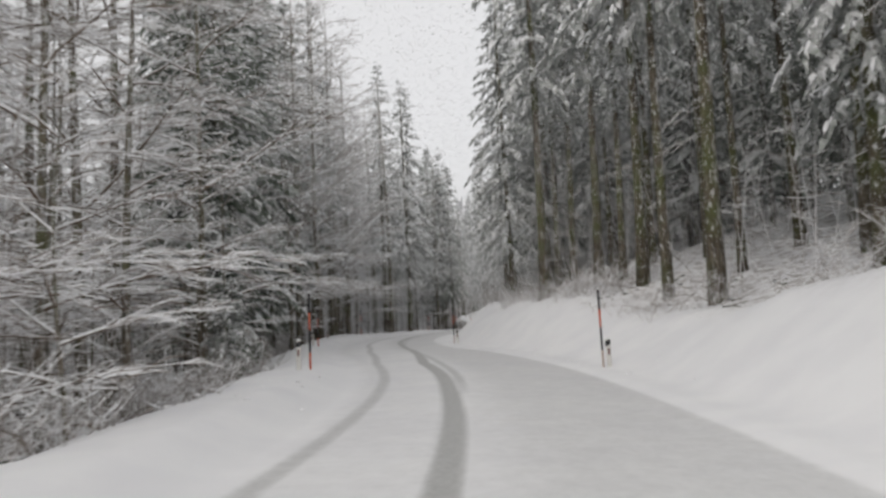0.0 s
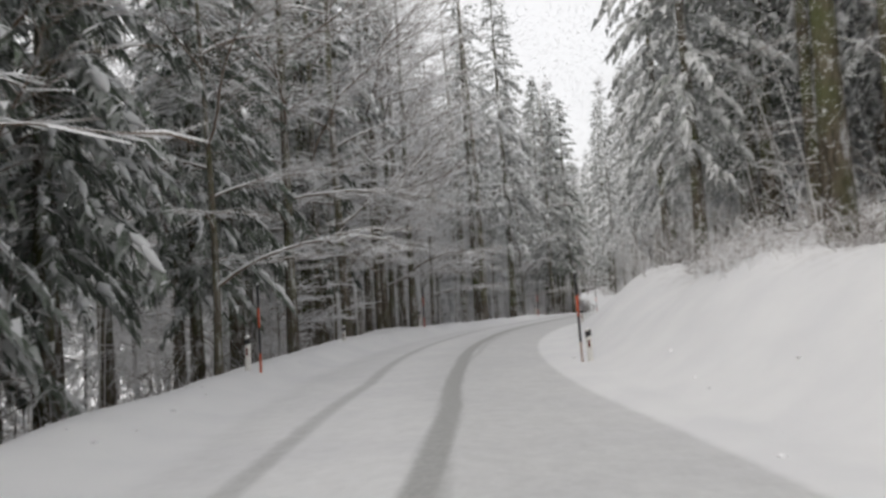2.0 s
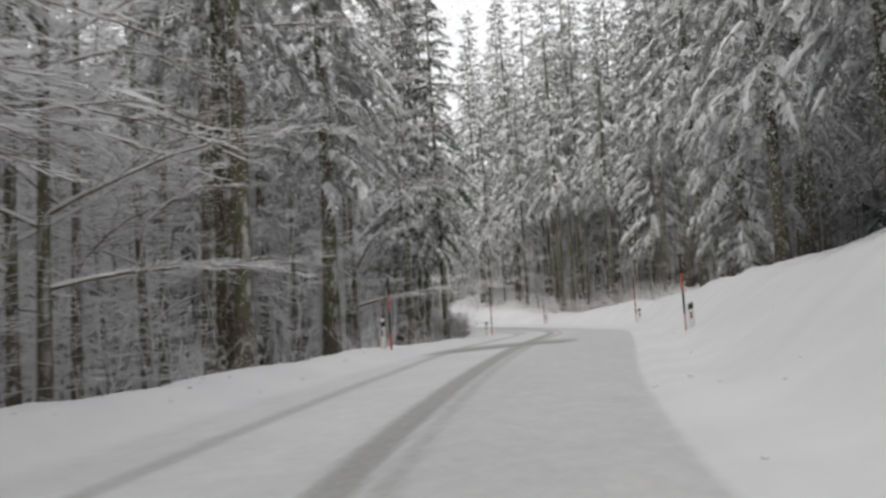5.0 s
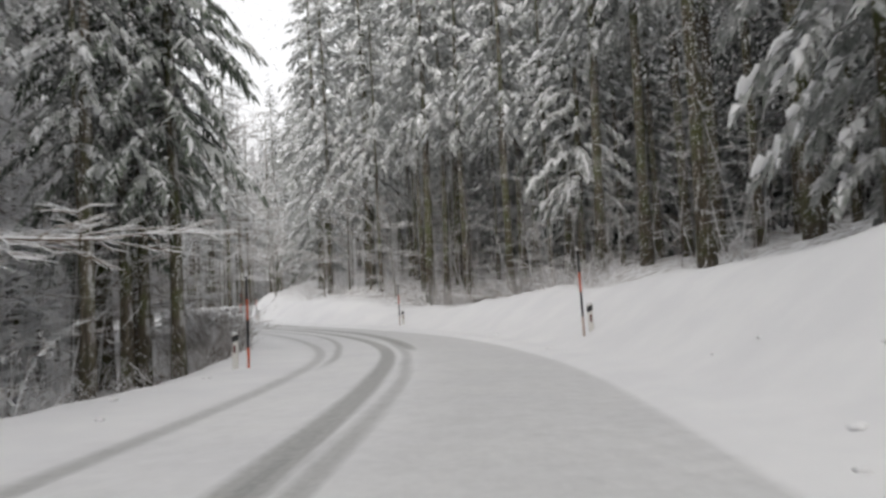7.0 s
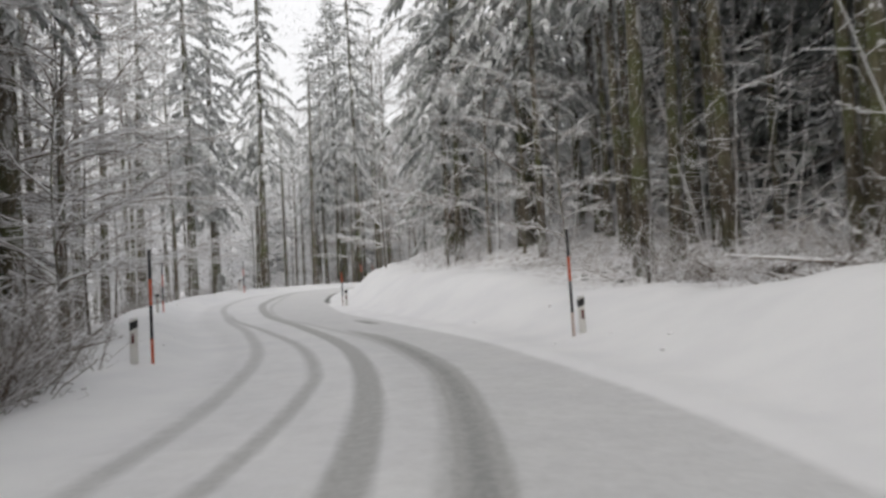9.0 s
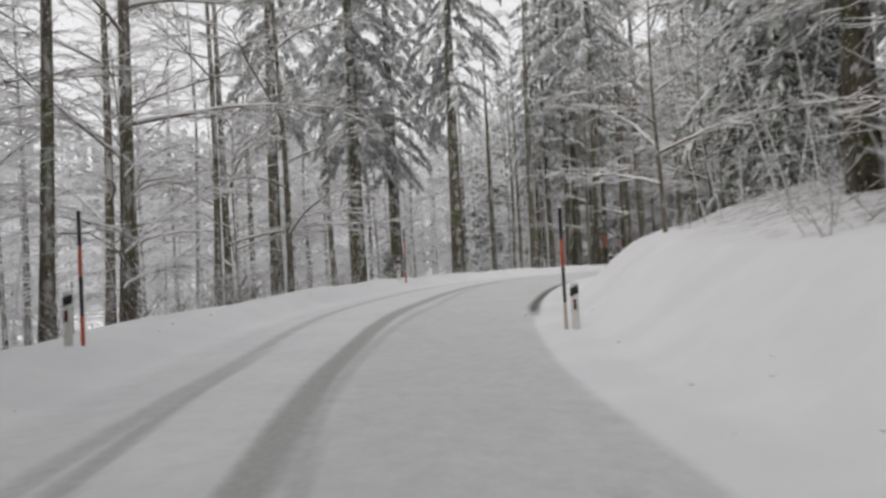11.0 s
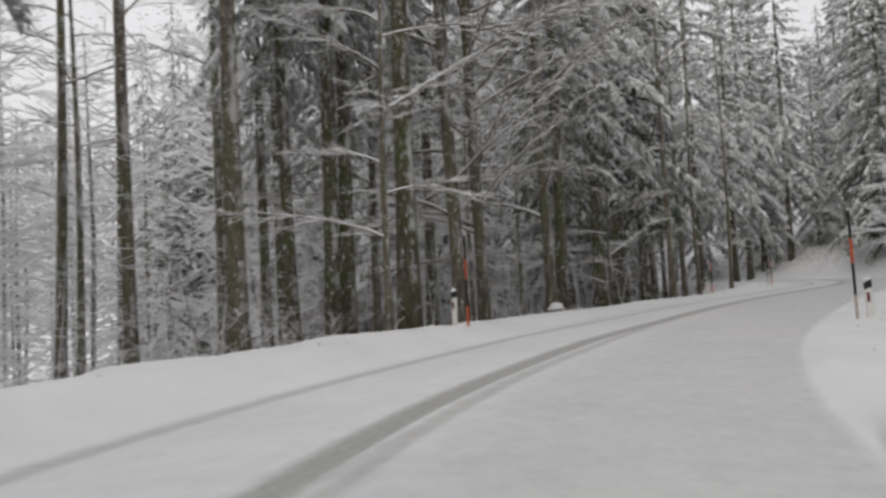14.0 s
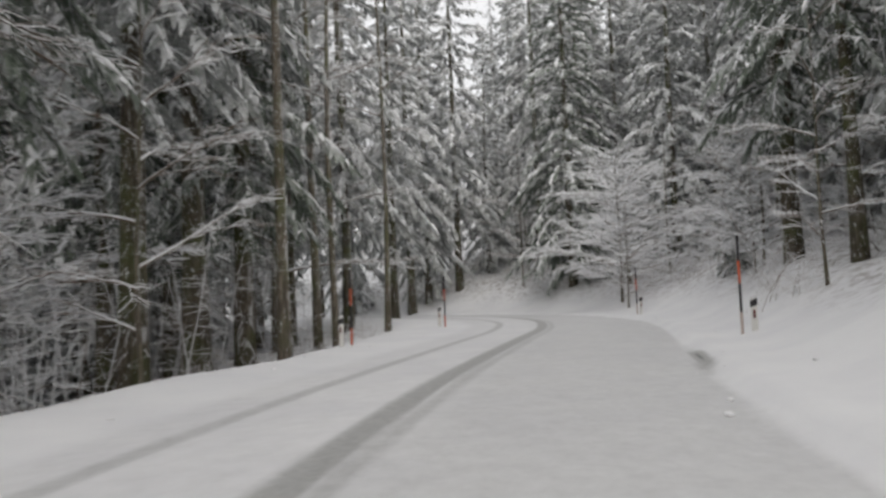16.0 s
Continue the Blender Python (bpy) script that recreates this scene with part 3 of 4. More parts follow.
TALL = "tall dark spruce with bare snow-flecked trunk and snowy crown"
MID = "spruce with snowy boughs hanging over a short bare trunk"
FULL = "snow-laden spruce with drooping boughs down to the ground"
DARK = "dark green fir with little snow on its drooping boughs"
STOUT = "stout old spruce with mossy brown trunk and high crown"
LADEN = "spruce whose hanging boughs are thick with white snow"
BARE = "leafless beech with snow lined along every branch"
WHITE = "tall leafless beech, its whole crown white with snow"
SLIM = "slender bare beech trunk with snowy upper branches"
KINDS = {
    "tall": [make_spruce(11, 25, 0.19, 9.0, 3.1, 1.2, 0.55, 22, TALL), make_spruce(12, 28, 0.23, 10.5, 3.4, 1.2, 0.55, 22, TALL), make_spruce(13, 23, 0.14, 8.0, 2.8, 1.2, 0.55, 22, TALL), make_spruce(14, 26, 0.165, 9.5, 3.0, 1.2, 0.55, 22, TALL)],
    "dark": [make_spruce(26, 27, 0.27, 5.0, 3.7, 0.75, 1.15, 44, DARK, 0.45), make_spruce(27, 25, 0.2, 6.5, 3.4, 0.75, 1.15, 44, DARK, 0.45)],
    "stout": [make_spruce(17, 33, 0.34, 8.5, 4.4, 1.0, 0.65, 44, STOUT), make_spruce(18, 31, 0.3, 10.0, 3.8, 1.1, 0.6, 34, STOUT)],
    "laden": [make_spruce(36, 26, 0.22, 4.5, 4.0, 0.9, 0.75, 16, LADEN, 1.6), make_spruce(37, 30, 0.25, 6.0, 4.2, 0.95, 0.75, 18, LADEN, 1.6), make_spruce(38, 22, 0.18, 2.0, 3.6, 0.85, 0.75, 8, LADEN, 1.6)],
    "high": [make_spruce(15, 34, 0.25, 11.0, 3.7, 1.25, 0.6, 26, TALL), make_spruce(16, 31, 0.2, 9.5, 3.3, 1.25, 0.6, 26, TALL)],
    "mid": [make_spruce(21, 24, 0.2, 4.0, 3.3, 1.0, 0.65, 22, MID), make_spruce(22, 27, 0.23, 5.5, 3.6, 1.05, 0.65, 22, MID), make_spruce(23, 22, 0.17, 6.5, 3.0, 1.0, 0.65, 30, MID)],
    "full": [make_spruce(31, 20, 0.18, 1.4, 3.4, 0.9, 0.7, 4, FULL), make_spruce(32, 28, 0.25, 2.0, 4.3, 1.0, 0.7, 6, FULL), make_spruce(33, 15, 0.15, 0.9, 2.8, 0.8, 0.7, 4, FULL)],
    "fine_mid": [make_spruce(24, 24, 0.2, 3.6, 3.6, 0.7, 1.15, 26, MID), make_spruce(25, 26, 0.23, 5.5, 3.8, 0.75, 1.15, 30, MID)],
    "fine_full": [make_spruce(34, 22, 0.19, 1.4, 3.8, 0.68, 1.15, 6, FULL), make_spruce(35, 29, 0.26, 2.0, 4.6, 0.8, 1.1, 6, FULL)],
    "young": [make_spruce(41, 4.5, 0.06, 0.3, 1.3, 0.4, 1.6, 0, "young snow-laden spruce at the forest edge"), make_spruce(42, 7.0, 0.09, 0.4, 1.8, 0.5, 1.5, 0, "young snow-laden spruce at the forest edge")],
    "beech": [make_beech(51, 20, 0.15, 2.6, 5.6, 20, 0, BARE), make_beech(52, 23, 0.18, 3.4, 6.0, 21, 0.01, BARE), make_beech(53, 15, 0.10, 1.6, 4.6, 17, 0, BARE)],
    "pole_beech": [make_beech(61, 19, 0.12, 7.5, 3.4, 10, 0, SLIM), make_beech(62, 21, 0.16, 8.5, 3.8, 10, 0.015, SLIM), make_beech(63, 23, 0.25, 8.5, 4.4, 11, 0.012, "stout bare trunk with snowy upper branches")],
    "white_beech": [make_beech(55, 22, 0.14, 3.0, 5.6, 24, 0, WHITE, 1.6), make_beech(56, 25, 0.16, 4.0, 6.0, 25, 0.008, WHITE, 1.6)],
    "snowy_beech": [make_beech(65, 7.2, 0.07, 0.5, 4.0, 34, 0, "low spreading beech white with snow on its twigs", 2.2)],
    "sapling": [make_beech(71, 6.5, 0.045, 0.8, 2.5, 11, 0, "young bare tree with snow on its twigs"), make_beech(72, 9, 0.06, 1.2, 3.0, 12, 0.02, "young bare tree with snow on its twigs")],
    "bush": [make_bush(81, 1.3, 15, "leafless shrub with snow on its twigs"), make_bush(82, 0.9, 15, "leafless shrub with snow on its twigs"), make_bush(83, 2.0, 13, "leafless shrub with snow on its twigs")],
    "thicket": [make_bush(84, 1.7, 26, "dense brown thicket of bare twigs dusted with snow", M_DEAD_TWIG), make_bush(85, 1.2, 24, "dense brown thicket of bare twigs dusted with snow", M_DEAD_TWIG)],
    "tall_thicket": [make_bush(86, 2.2, 34, "tall dense thicket of brown twigs flecked with snow", M_DEAD_TWIG), make_bush(87, 1.7, 34, "tall dense thicket of brown twigs flecked with snow", M_TWIG)],
}
USED = set()
TREES = []
pick = random.Random(5)


def plant(kind, s, u, scale=1.0, which=None, turn=None):
    """Stands one tree of a kind on the ground at s, u."""
    choice = KINDS[kind][pick.randrange(len(KINDS[kind])) if which is None else which]
    p = spot(s, u, 0.12)
    m = Matrix.Translation(p) @ Matrix.Rotation(pick.uniform(0, 6.28) if turn is None else turn, 4, "Z")
    if choice.name in USED:
        ob = copy_thing(choice, m)
    else:
        USED.add(choice.name)
        ob = choice
        ob.matrix_basis = m
    ob.scale = (scale,) * 3
    if kind not in ("bush", "thicket", "tall_thicket"):
        TREES.append((p.x, p.y))
    return ob


def plant_at(kind, x, y, scale=1.0, which=None, turn=None):
    return plant(kind, *where(x, y), scale, which, turn)


# trees that stand out one by one
for kind, spots in {
    "tall": ((10.7, 28.3, 1, 1), (11.1, 36.6, 0.95, 0), (12, 43, 1, 2), (7.3, 33.6, 1, 1), (13.6, 112.5, 1, 0), (10.9, 119.2, 1.05, 1), (12, 119.9, 1, 0), (11.3, 123.4, 1, 0), (11.6, 128.2, 1, 3), (8.9, 125.6, 0.85, 3), (9, 130.5, 1, 0), (16.1, 103.3, 1, 1), (14.8, 110.1, 0.9, 2), (-16.1, 57.3, 1, 1), (-10.2, 56.4, 1.05, 1), (-1.5, 102, 1, 0), (-0.9, 99.6, 1, 3), (-6.9, 92, 1, 0), (-12.8, 89.1, 1.1, 1), (-10.9, 70, 1, 0), (-9, 176, 1, 0), (-3.2, 176.4, 1, 1), (-7, 178, 1, 0), (-7.8, 168.7, 1, 3), (-6.6, 167, 1, 0), (-5.6, 167.3, 1, 1), (-5.4, 168.8, 1.05, 1), (-5.8, 172.4, 1, 0), (-3.3, 164.4, 1.15, 1), (-3.7, 170.8, 1, 3), (1.8, 175.4, 1.05, 1), (-2, 97.9, 0.9, 2), (14.2, 96, 1, 1), (16.3, 99.5, 1, 0), (15.6, 93.5, 1.05, 1),),
    "high": ((10.8, 201.5, 1, 1), (13.4, 209, 1, 0), (8.6, 208.5, 1, 1), (6.5, 202.5, 1, 0), (12.4, 205.2, 0.95, 1),),
    "pole_beech": ((-12.1, 58.6, 1, 2), (-11.1, 132.4, 1.1, 1), (-10.7, 130.2, 1, 0), (-12.1, 140, 1, 0), (-8.2, 80.3, 1.2, 2), (-6, 75.2, 1.1, 2), (-1.8, 97.6, 1.2, 1), (-15, 74.8, 1, 2), (-19.7, 156.8, 1.2, 0), (-17.5, 158.3, 1.1, 1), (-20, 190, 1, 0), (-15.4, 176, 1, 1), (-9.1, 168.7, 1, 0), (-2.1, 168.5, 1.1, 1), (8.5, 184.4, 1.1, 1), (10.8, 187.5, 1, 0), (11.4, 192.3, 1.1, 1), (14.2, 192.3, 1, 0), (-12, 178, 1, 1), (-13, 168, 1, 0), (-6.6, 161.8, 0.9, 2), (-9.3, 163, 1, 1), (-13, 167, 1.1, 1),),
    "fine_mid": ((-13.6, 59.5, 1, 1), (-9.9, 35, 1, 0), (7.2, 50.5, 1, 0), (6.6, 46.2, 1, 1), (16.5, 112, 0.95, 1), (-10.7, 42.5, 0.95, 0), (-11.5, 54.1, 1.05, 1),),
    "mid": ((6, 130.4, 1.1, 2), (5.4, 133.2, 1.2, 0), (6.2, 137.6, 1.2, 1), (8.6, 129.4, 1.15, 1), (3.5, 195, 1, 0), (9.5, 198.5, 1, 0), (12.5, 203.5, 1, 1), (8, 204, 1, 2), (5.5, 199, 1, 0), (11.5, 197, 0.9, 2), (7, 196, 0.95, 1), (-8, 88.1, 1.1, 1), (-12.5, 95, 1, 1), (6.4, 47.5, 1.05, 2), (8.5, 52.5, 1, 1),),
    "full": ((9.8, 206, 0.9, 0), (5, 205.5, 0.9, 1), (24.5, 213, 1, 1), (30, 214, 0.95, 0), (20, 216.5, 1, 1), (36.5, 203, 1, 0), (33, 197, 0.9, 1), (15.5, 222, 1, 0), (27, 219, 1, 1), (39, 210, 1, 1),),
    "fine_full": ((-9.4, 28.8, 1, 0), (-11.5, 31.8, 1, 1), (19.5, 110.3, 0.9, 0), (29, 201.5, 0.95, 1), (34, 207.5, 0.95, 0), (5.2, 144, 0.9, 0),),
    "beech": ((-9.5, 125.5, 1.1, 1), (-12.5, 128.5, 1.1, 0), (-11.2, 135, 1.1, 1), (-9, 121, 1, 0), (-14, 133, 1.1, 1), (-8.9, 58, 1.2, 1), (-10.5, 61, 1.2, 0), (10.5, 195.5, 1.1, 0), (-10.4, 141.5, 1.1, 2), (-13.5, 142.5, 1, 0), (-3, 108.5, 1, 1), (-4.6, 112, 1, 0), (-3.6, 103.5, 1, 1), (-6.2, 116, 1.1, 0), (-7.5, 110, 1.1, 1), (-6.6, 11.6, 1.05, 2), (-9, 17.5, 1, 0), (-7.6, 7.6, 1.1, 2), (-6.6, 15.2, 1.05, 2), (-7.3, 22, 1.15, 2), (-9.3, 13, 1, 2), (-11, 24, 1.1, 1), (-10, 33.5, 1, 1), (-8.2, 38.5, 1, 2), (-10.6, 53.2, 1.1, 1), (-9.7, 62.5, 1, 1), (-1.3, 170.6, 1, 1), (-3.6, 117.8, 0.9, 2), (-7, 122, 1, 0), (7.2, 128.5, 0.7, 2), (-9.5, 47, 1.1, 1), (-9.8, 66, 1.1, 1), (-8.8, 70.5, 1, 0), (-12, 44, 1.1, 0), (-11, 84, 1.1, 1), (-4.2, 89, 1, 0), (-9, 52, 1.1, 1), (-2, 169.9, 1.15, 1), (-1.3, 171.2, 1.1, 1), (-5, 173.5, 1.1, 0), (-3.6, 163.2, 0.9, 2), (-9.2, 57.5, 1.1, 0), (-8.6, 63, 1.1, 1), (1.1, 172.9, 1.1, 1),),
    "snowy_beech": ((26.6, 193.8, 1, 0), (28.8, 196, 0.9, 0), (24.6, 183.6, 0.7, 0), (-13.5, 49.5, 1.2, 0),),
    "young": ((-6, 20.5, 0.75, 0), (7.9, 68.5, 0.7, 0), (26.5, 186.2, 0.8, 0), (-10.8, 150.8, 0.55, 0),),
    "sapling": ((-6.6, 12, 1, 1), (-7.4, 24.5, 1, 1), (9.3, 122.5, 0.9, 0), (25.6, 192, 0.8, 0), (7.6, 132.2, 0.7, 1), (13.4, 107.4, 0.5, 0),),
    "stout": ((-6.6, 75.9, 0.95, 1), (-4.6, 82.4, 0.9, 0), (-13.6, 75, 0.9, 0), (-14.4, 155.1, 1.08, 0), (-14.1, 159.6, 1.05, 0), (-8.9, 155.3, 1, 1), (4.7, 183.5, 1, 0), (6.5, 186.9, 1.1, 0), (-4, 116, 0.9, 1), (-15.5, 149.2, 1, 1),),
    "laden": ((9.5, 72, 1, 0), (11.7, 82.3, 1, 1), (12.8, 88, 0.95, 2), (13.5, 78, 1, 1), (9.4, 61, 0.95, 1), (18.6, 203.5, 1, 0), (14.5, 199, 1, 1), (22.7, 211.5, 1.05, 1), (11, 203.2, 1, 0), (26.5, 212, 1, 1), (17.2, 214.5, 1, 0), (15.7, 108.4, 0.8, 0), (9.2, 66.5, 0.95, 0), (11.2, 71.6, 1, 1),),
    "dark": ((8, 187.8, 1.1, 0), (4, 189.7, 1.1, 0), (2.2, 178.5, 1, 1), (6, 191.5, 1, 0), (23.8, 181.1, 1, 0), (20.6, 176.6, 0.9, 1), (25, 178.4, 1, 0), (-9.9, 31.5, 1, 1), (-9.2, 26.5, 0.9, 0), (-12.2, 38, 1, 0), (-11.2, 46, 1, 0), (-1.2, 99.2, 0.9, 1), (-2.6, 102.5, 1, 0), (0.1, 98.9, 0.92, 1),),
    "white_beech": ((-12.6, 56, 1, 0), (-14.2, 63.5, 1, 0), (-12.3, 50, 1, 1), (-11.3, 54, 1, 1), (-10.5, 72.6, 1.05, 0), (-10, 79.5, 1.05, 1), (-12, 66, 1.05, 1), (-14, 60.5, 1, 0), (-11.8, 58.4, 1, 1), (-13.2, 50.6, 1, 0), (-9.6, 85, 1, 1), (-7.5, 93, 1, 0), (-14, 74, 1.1, 1), (-15, 84, 1.1, 0), (-10.2, 62.2, 0.9, 0), (-9.4, 67.6, 0.95, 1), (-13, 41.5, 1, 1), (-6.4, 86.5, 0.9, 0),),
}.items():
    for x, y, scale, which in spots:
        plant_at(kind, x, y, scale, which)

# the wood on both sides: (s from, s to, u from, u to, gap between trees, kinds and shares)
ZONES = [
    (-4, 30, 7.4, 14, 2.3, (("tall", 0.9), ("mid", 0.1))),
    (30, 46, 7.4, 14, 2.5, (("tall", 0.6), ("mid", 0.4))),
    (46, 72, 7.6, 15, 2.8, (("mid", 0.3), ("tall", 0.3), ("laden", 0.4))),
    (72, 98, 8.6, 16, 3.0, (("laden", 0.6), ("mid", 0.3), ("tall", 0.1))),
    (98, 132, 8.6, 15, 2.0, (("tall", 0.7), ("high", 0.3))),
    (132, 162, 8.4, 15, 3.2, (("mid", 0.25), ("full", 0.25), ("high", 0.5))),
    (162, 200, 7.4, 16, 3.3, (("mid", 0.3), ("full", 0.25), ("high", 0.3), ("beech", 0.15))),
    (200, 222, 11.5, 26, 3.2, (("laden", 0.6), ("mid", 0.3), ("high", 0.1))),
    (-3, 34, -14.5, -6.4, 2.7, (("beech", 0.52), ("sapling", 0.12), ("mid", 0.3), ("tall", 0.06))),
    (34, 62, -15, -6.4, 2.9, (("beech", 0.55), ("white_beech", 0.25), ("tall", 0.2))),
    (62, 98, -16, -9.0, 3.0, (("tall", 0.2), ("pole_beech", 0.2), ("white_beech", 0.3), ("beech", 0.3))),
    (98, 132, -20, -7.4, 3.0, (("beech", 0.75), ("pole_beech", 0.15), ("high", 0.1))),
    (130, 166, -28, -12.5, 4.2, (("pole_beech", 0.5), ("beech", 0.4), ("high", 0.1))),
    (168, 200, -16, -9.0, 3.5, (("tall", 0.2), ("white_beech", 0.3), ("beech", 0.15), ("pole_beech", 0.35))),
    (198, 222, -22, -12.0, 3.4, (("laden", 0.7), ("mid", 0.3))),
]
for s0, s1, u0, u1, gap, shares in ZONES:
    tries = int((s1 - s0) * (u1 - u0) / gap**2 * 3)
    for _ in range(tries):
        s, u = pick.uniform(s0, s1), pick.uniform(u0, u1)
        (x, y), _z = place(s, u)
        near_road = np.min((RC[:, 0] - x) ** 2 + (RC[:, 1] - y) ** 2)
        if near_road < 7.0**2 or any((x - a) ** 2 + (y - b) ** 2 < gap * gap for a, b in TREES):
            continue
        r, kind = pick.random(), shares[-1][0]
        for k, share in shares:
            if r < share:
                kind = k
                break
            r -= share
        if kind in ("beech", "white_beech", "high") and near_road < 8.8**2:
            kind = "pole_beech"
        plant(kind, s, u, pick.uniform(0.85, 1.15))

# undergrowth
for s0, s1, u0, u1, count, kinds in ((103, 116, -6.4, -4.7, 26, ("thicket",)), (107, 114.5, -6.0, -4.8, 22, ("tall_thicket",)), (6, 26, -7.2, -5.6, 12, ("thicket",)), (28, 50, -7.4, -5.8, 8, ("thicket",)), (111, 122, 7.0, 9.2, 8, ("thicket",)), (22, 50, 6.6, 7.8, 7, ("thicket",)), (138, 153, -6.2, -5.2, 6, ("thicket",)), (20, 60, 5.9, 7.6, 26, ("bush",)), (8, 20, 7.0, 8.0, 6, ("bush",)), (102, 124, 6.4, 8.6, 22, ("bush",)), (-2, 62, 7.0, 10.5, 24, ("bush",)), (98, 132, 7.2, 10.5, 14, ("bush",)), (126, 200, 5.8, 10, 36, ("bush", "bush", "sapling")),
                                     (2, 26, -7.6, -5.2, 22, ("bush",)), (78, 92, -7.0, -5.6, 8, ("bush",)), (-2, 62, -9.5, -5.6, 34, ("bush", "bush", "sapling")), (62, 98, -9, -5.8, 12, ("bush",)), (98, 126, -8.5, -5.4, 26, ("bush", "bush", "sapling")),
                                     (130, 200, -9, -5.6, 30, ("bush", "bush", "bush", "sapling")), (198, 218, 6.5, 11.5, 30, ("bush", "bush", "sapling"))):
    for _ in range(count):
        plant(pick.choice(kinds), pick.uniform(s0, s1), pick.uniform(u0, u1), pick.uniform(0.6, 1.15))
for group in KINDS.values():
    for ob in group:
        if ob.name not in USED:
            for o in (*ob.children_recursive, ob):
                bpy.data.objects.remove(o)


def far_wood(seed, needles, rows, label):
    """The wood farther off, where single trees merge."""
    rnd = random.Random(seed)
    trunks, boughs, twigs = Shape(), Shape(), Shape()

    def spruce(p, low):
        h = rnd.uniform(18, 27)
        trunks.tube([p, p + UP * h * 0.5, p + UP * h], [rnd.uniform(0.12, 0.22), 0.11, 0.02], 4, False)
        z = rnd.uniform(low * 0.4, low * 1.6)
        while z < h:
            reach = 3.6 * (1 - z / h) ** 0.65 + 0.2
            turn = rnd.uniform(0, 6.28)
            for k in range(5):
                w = turn + 1.257 * k + rnd.uniform(-0.4, 0.4)
                d = Vector((math.cos(w), math.sin(w), -rnd.uniform(0.15, 0.7)))
                a = p + UP * (z + rnd.uniform(-0.5, 0.5))
                g = reach * rnd.uniform(0.6, 1.1)
                boughs.sliver(a, a + d * g, g * 0.09, rnd.uniform(-0.6, 0.6))
                e = Vector((-d.y, d.x, 0))
                for v in (-1, 1, -1, 1):
                    b = a + d * g * rnd.uniform(0.15, 0.85)
                    boughs.sliver(b, b + (d * 0.6 + e * v * 0.7 - UP * rnd.uniform(0.2, 0.9)) * g * rnd.uniform(0.2, 0.45), g * 0.05, rnd.uniform(-0.6, 0.6))
            z += rnd.uniform(0.8, 1.25) * min(1, max(0.45, reach / 2))

    def broad(p):
        h = rnd.uniform(14, 24)
        trunks.tube([p, p + UP * h * 0.5 + Vector((rnd.uniform(-0.4, 0.4), rnd.uniform(-0.4, 0.4), 0)), p + UP * h], [rnd.uniform(0.08, 0.16), 0.08, 0.02], 4, False)
        for _k in range(52):
            a = p + UP * h * rnd.uniform(0.12, 0.95)
            w = rnd.uniform(0, 6.28)
            d = Vector((math.cos(w), math.sin(w), rnd.uniform(0.0, 0.8)))
            g = rnd.uniform(1.0, 3.4)
            twigs.strip(a, a + d * g, 0.04, rnd)
            for _j in range(5):
                b = a + d * g * rnd.uniform(0.3, 0.9)
                twigs.strip(b, b + Vector((rnd.uniform(-1, 1), rnd.uniform(-1, 1), rnd.uniform(-0.3, 0.6))) * rnd.uniform(0.5, 1.4), 0.036, rnd)

    for s0, s1, u0, u1, count, low, share in rows:
        for _ in range(count):
            p = spot(rnd.uniform(s0, s1), rnd.uniform(u0, u1), 0.3)
            if rnd.random() < share:
                broad(p)
            else:
                spruce(p, low)
    ob = tagged(new("distant_wood"), label, "forest", kind="stuff")
    tagged(part("trunkwork", trunks, M_HAZE_BARK, ob), kind="stuff")
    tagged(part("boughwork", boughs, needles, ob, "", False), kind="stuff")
    tagged(part("twigwork", twigs, M_WHITE_TWIG, ob, "", False), kind="stuff")


far_wood(77, M_FAR_HAZE, ((70, 95, 14, 32, 40, 4, 0.0), (135, 200, 14, 32, 50, 4, 0.0), (36, 62, -34, -14.5, 36, 3, 0.8), (62, 100, -36, -14, 80, 3, 0.8), (168, 200, -40, -17, 58, 5, 0.9), (95, 132, -36, -11, 210, 2, 0.85), (128, 170, -60, -18, 140, 3, 1.0), (200, 216, -40, -14, 40, 3, 0.4), (200, 225, 15, 50, 170, 1.5, 0.0), (200, 226, -45, -15, 60, 1.5, 0.0)),
         "distant wood of spruce and beech, snowy and paled for haze")
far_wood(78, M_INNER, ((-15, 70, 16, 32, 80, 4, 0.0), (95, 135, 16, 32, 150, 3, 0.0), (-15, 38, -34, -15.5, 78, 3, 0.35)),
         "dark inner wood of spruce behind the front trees")


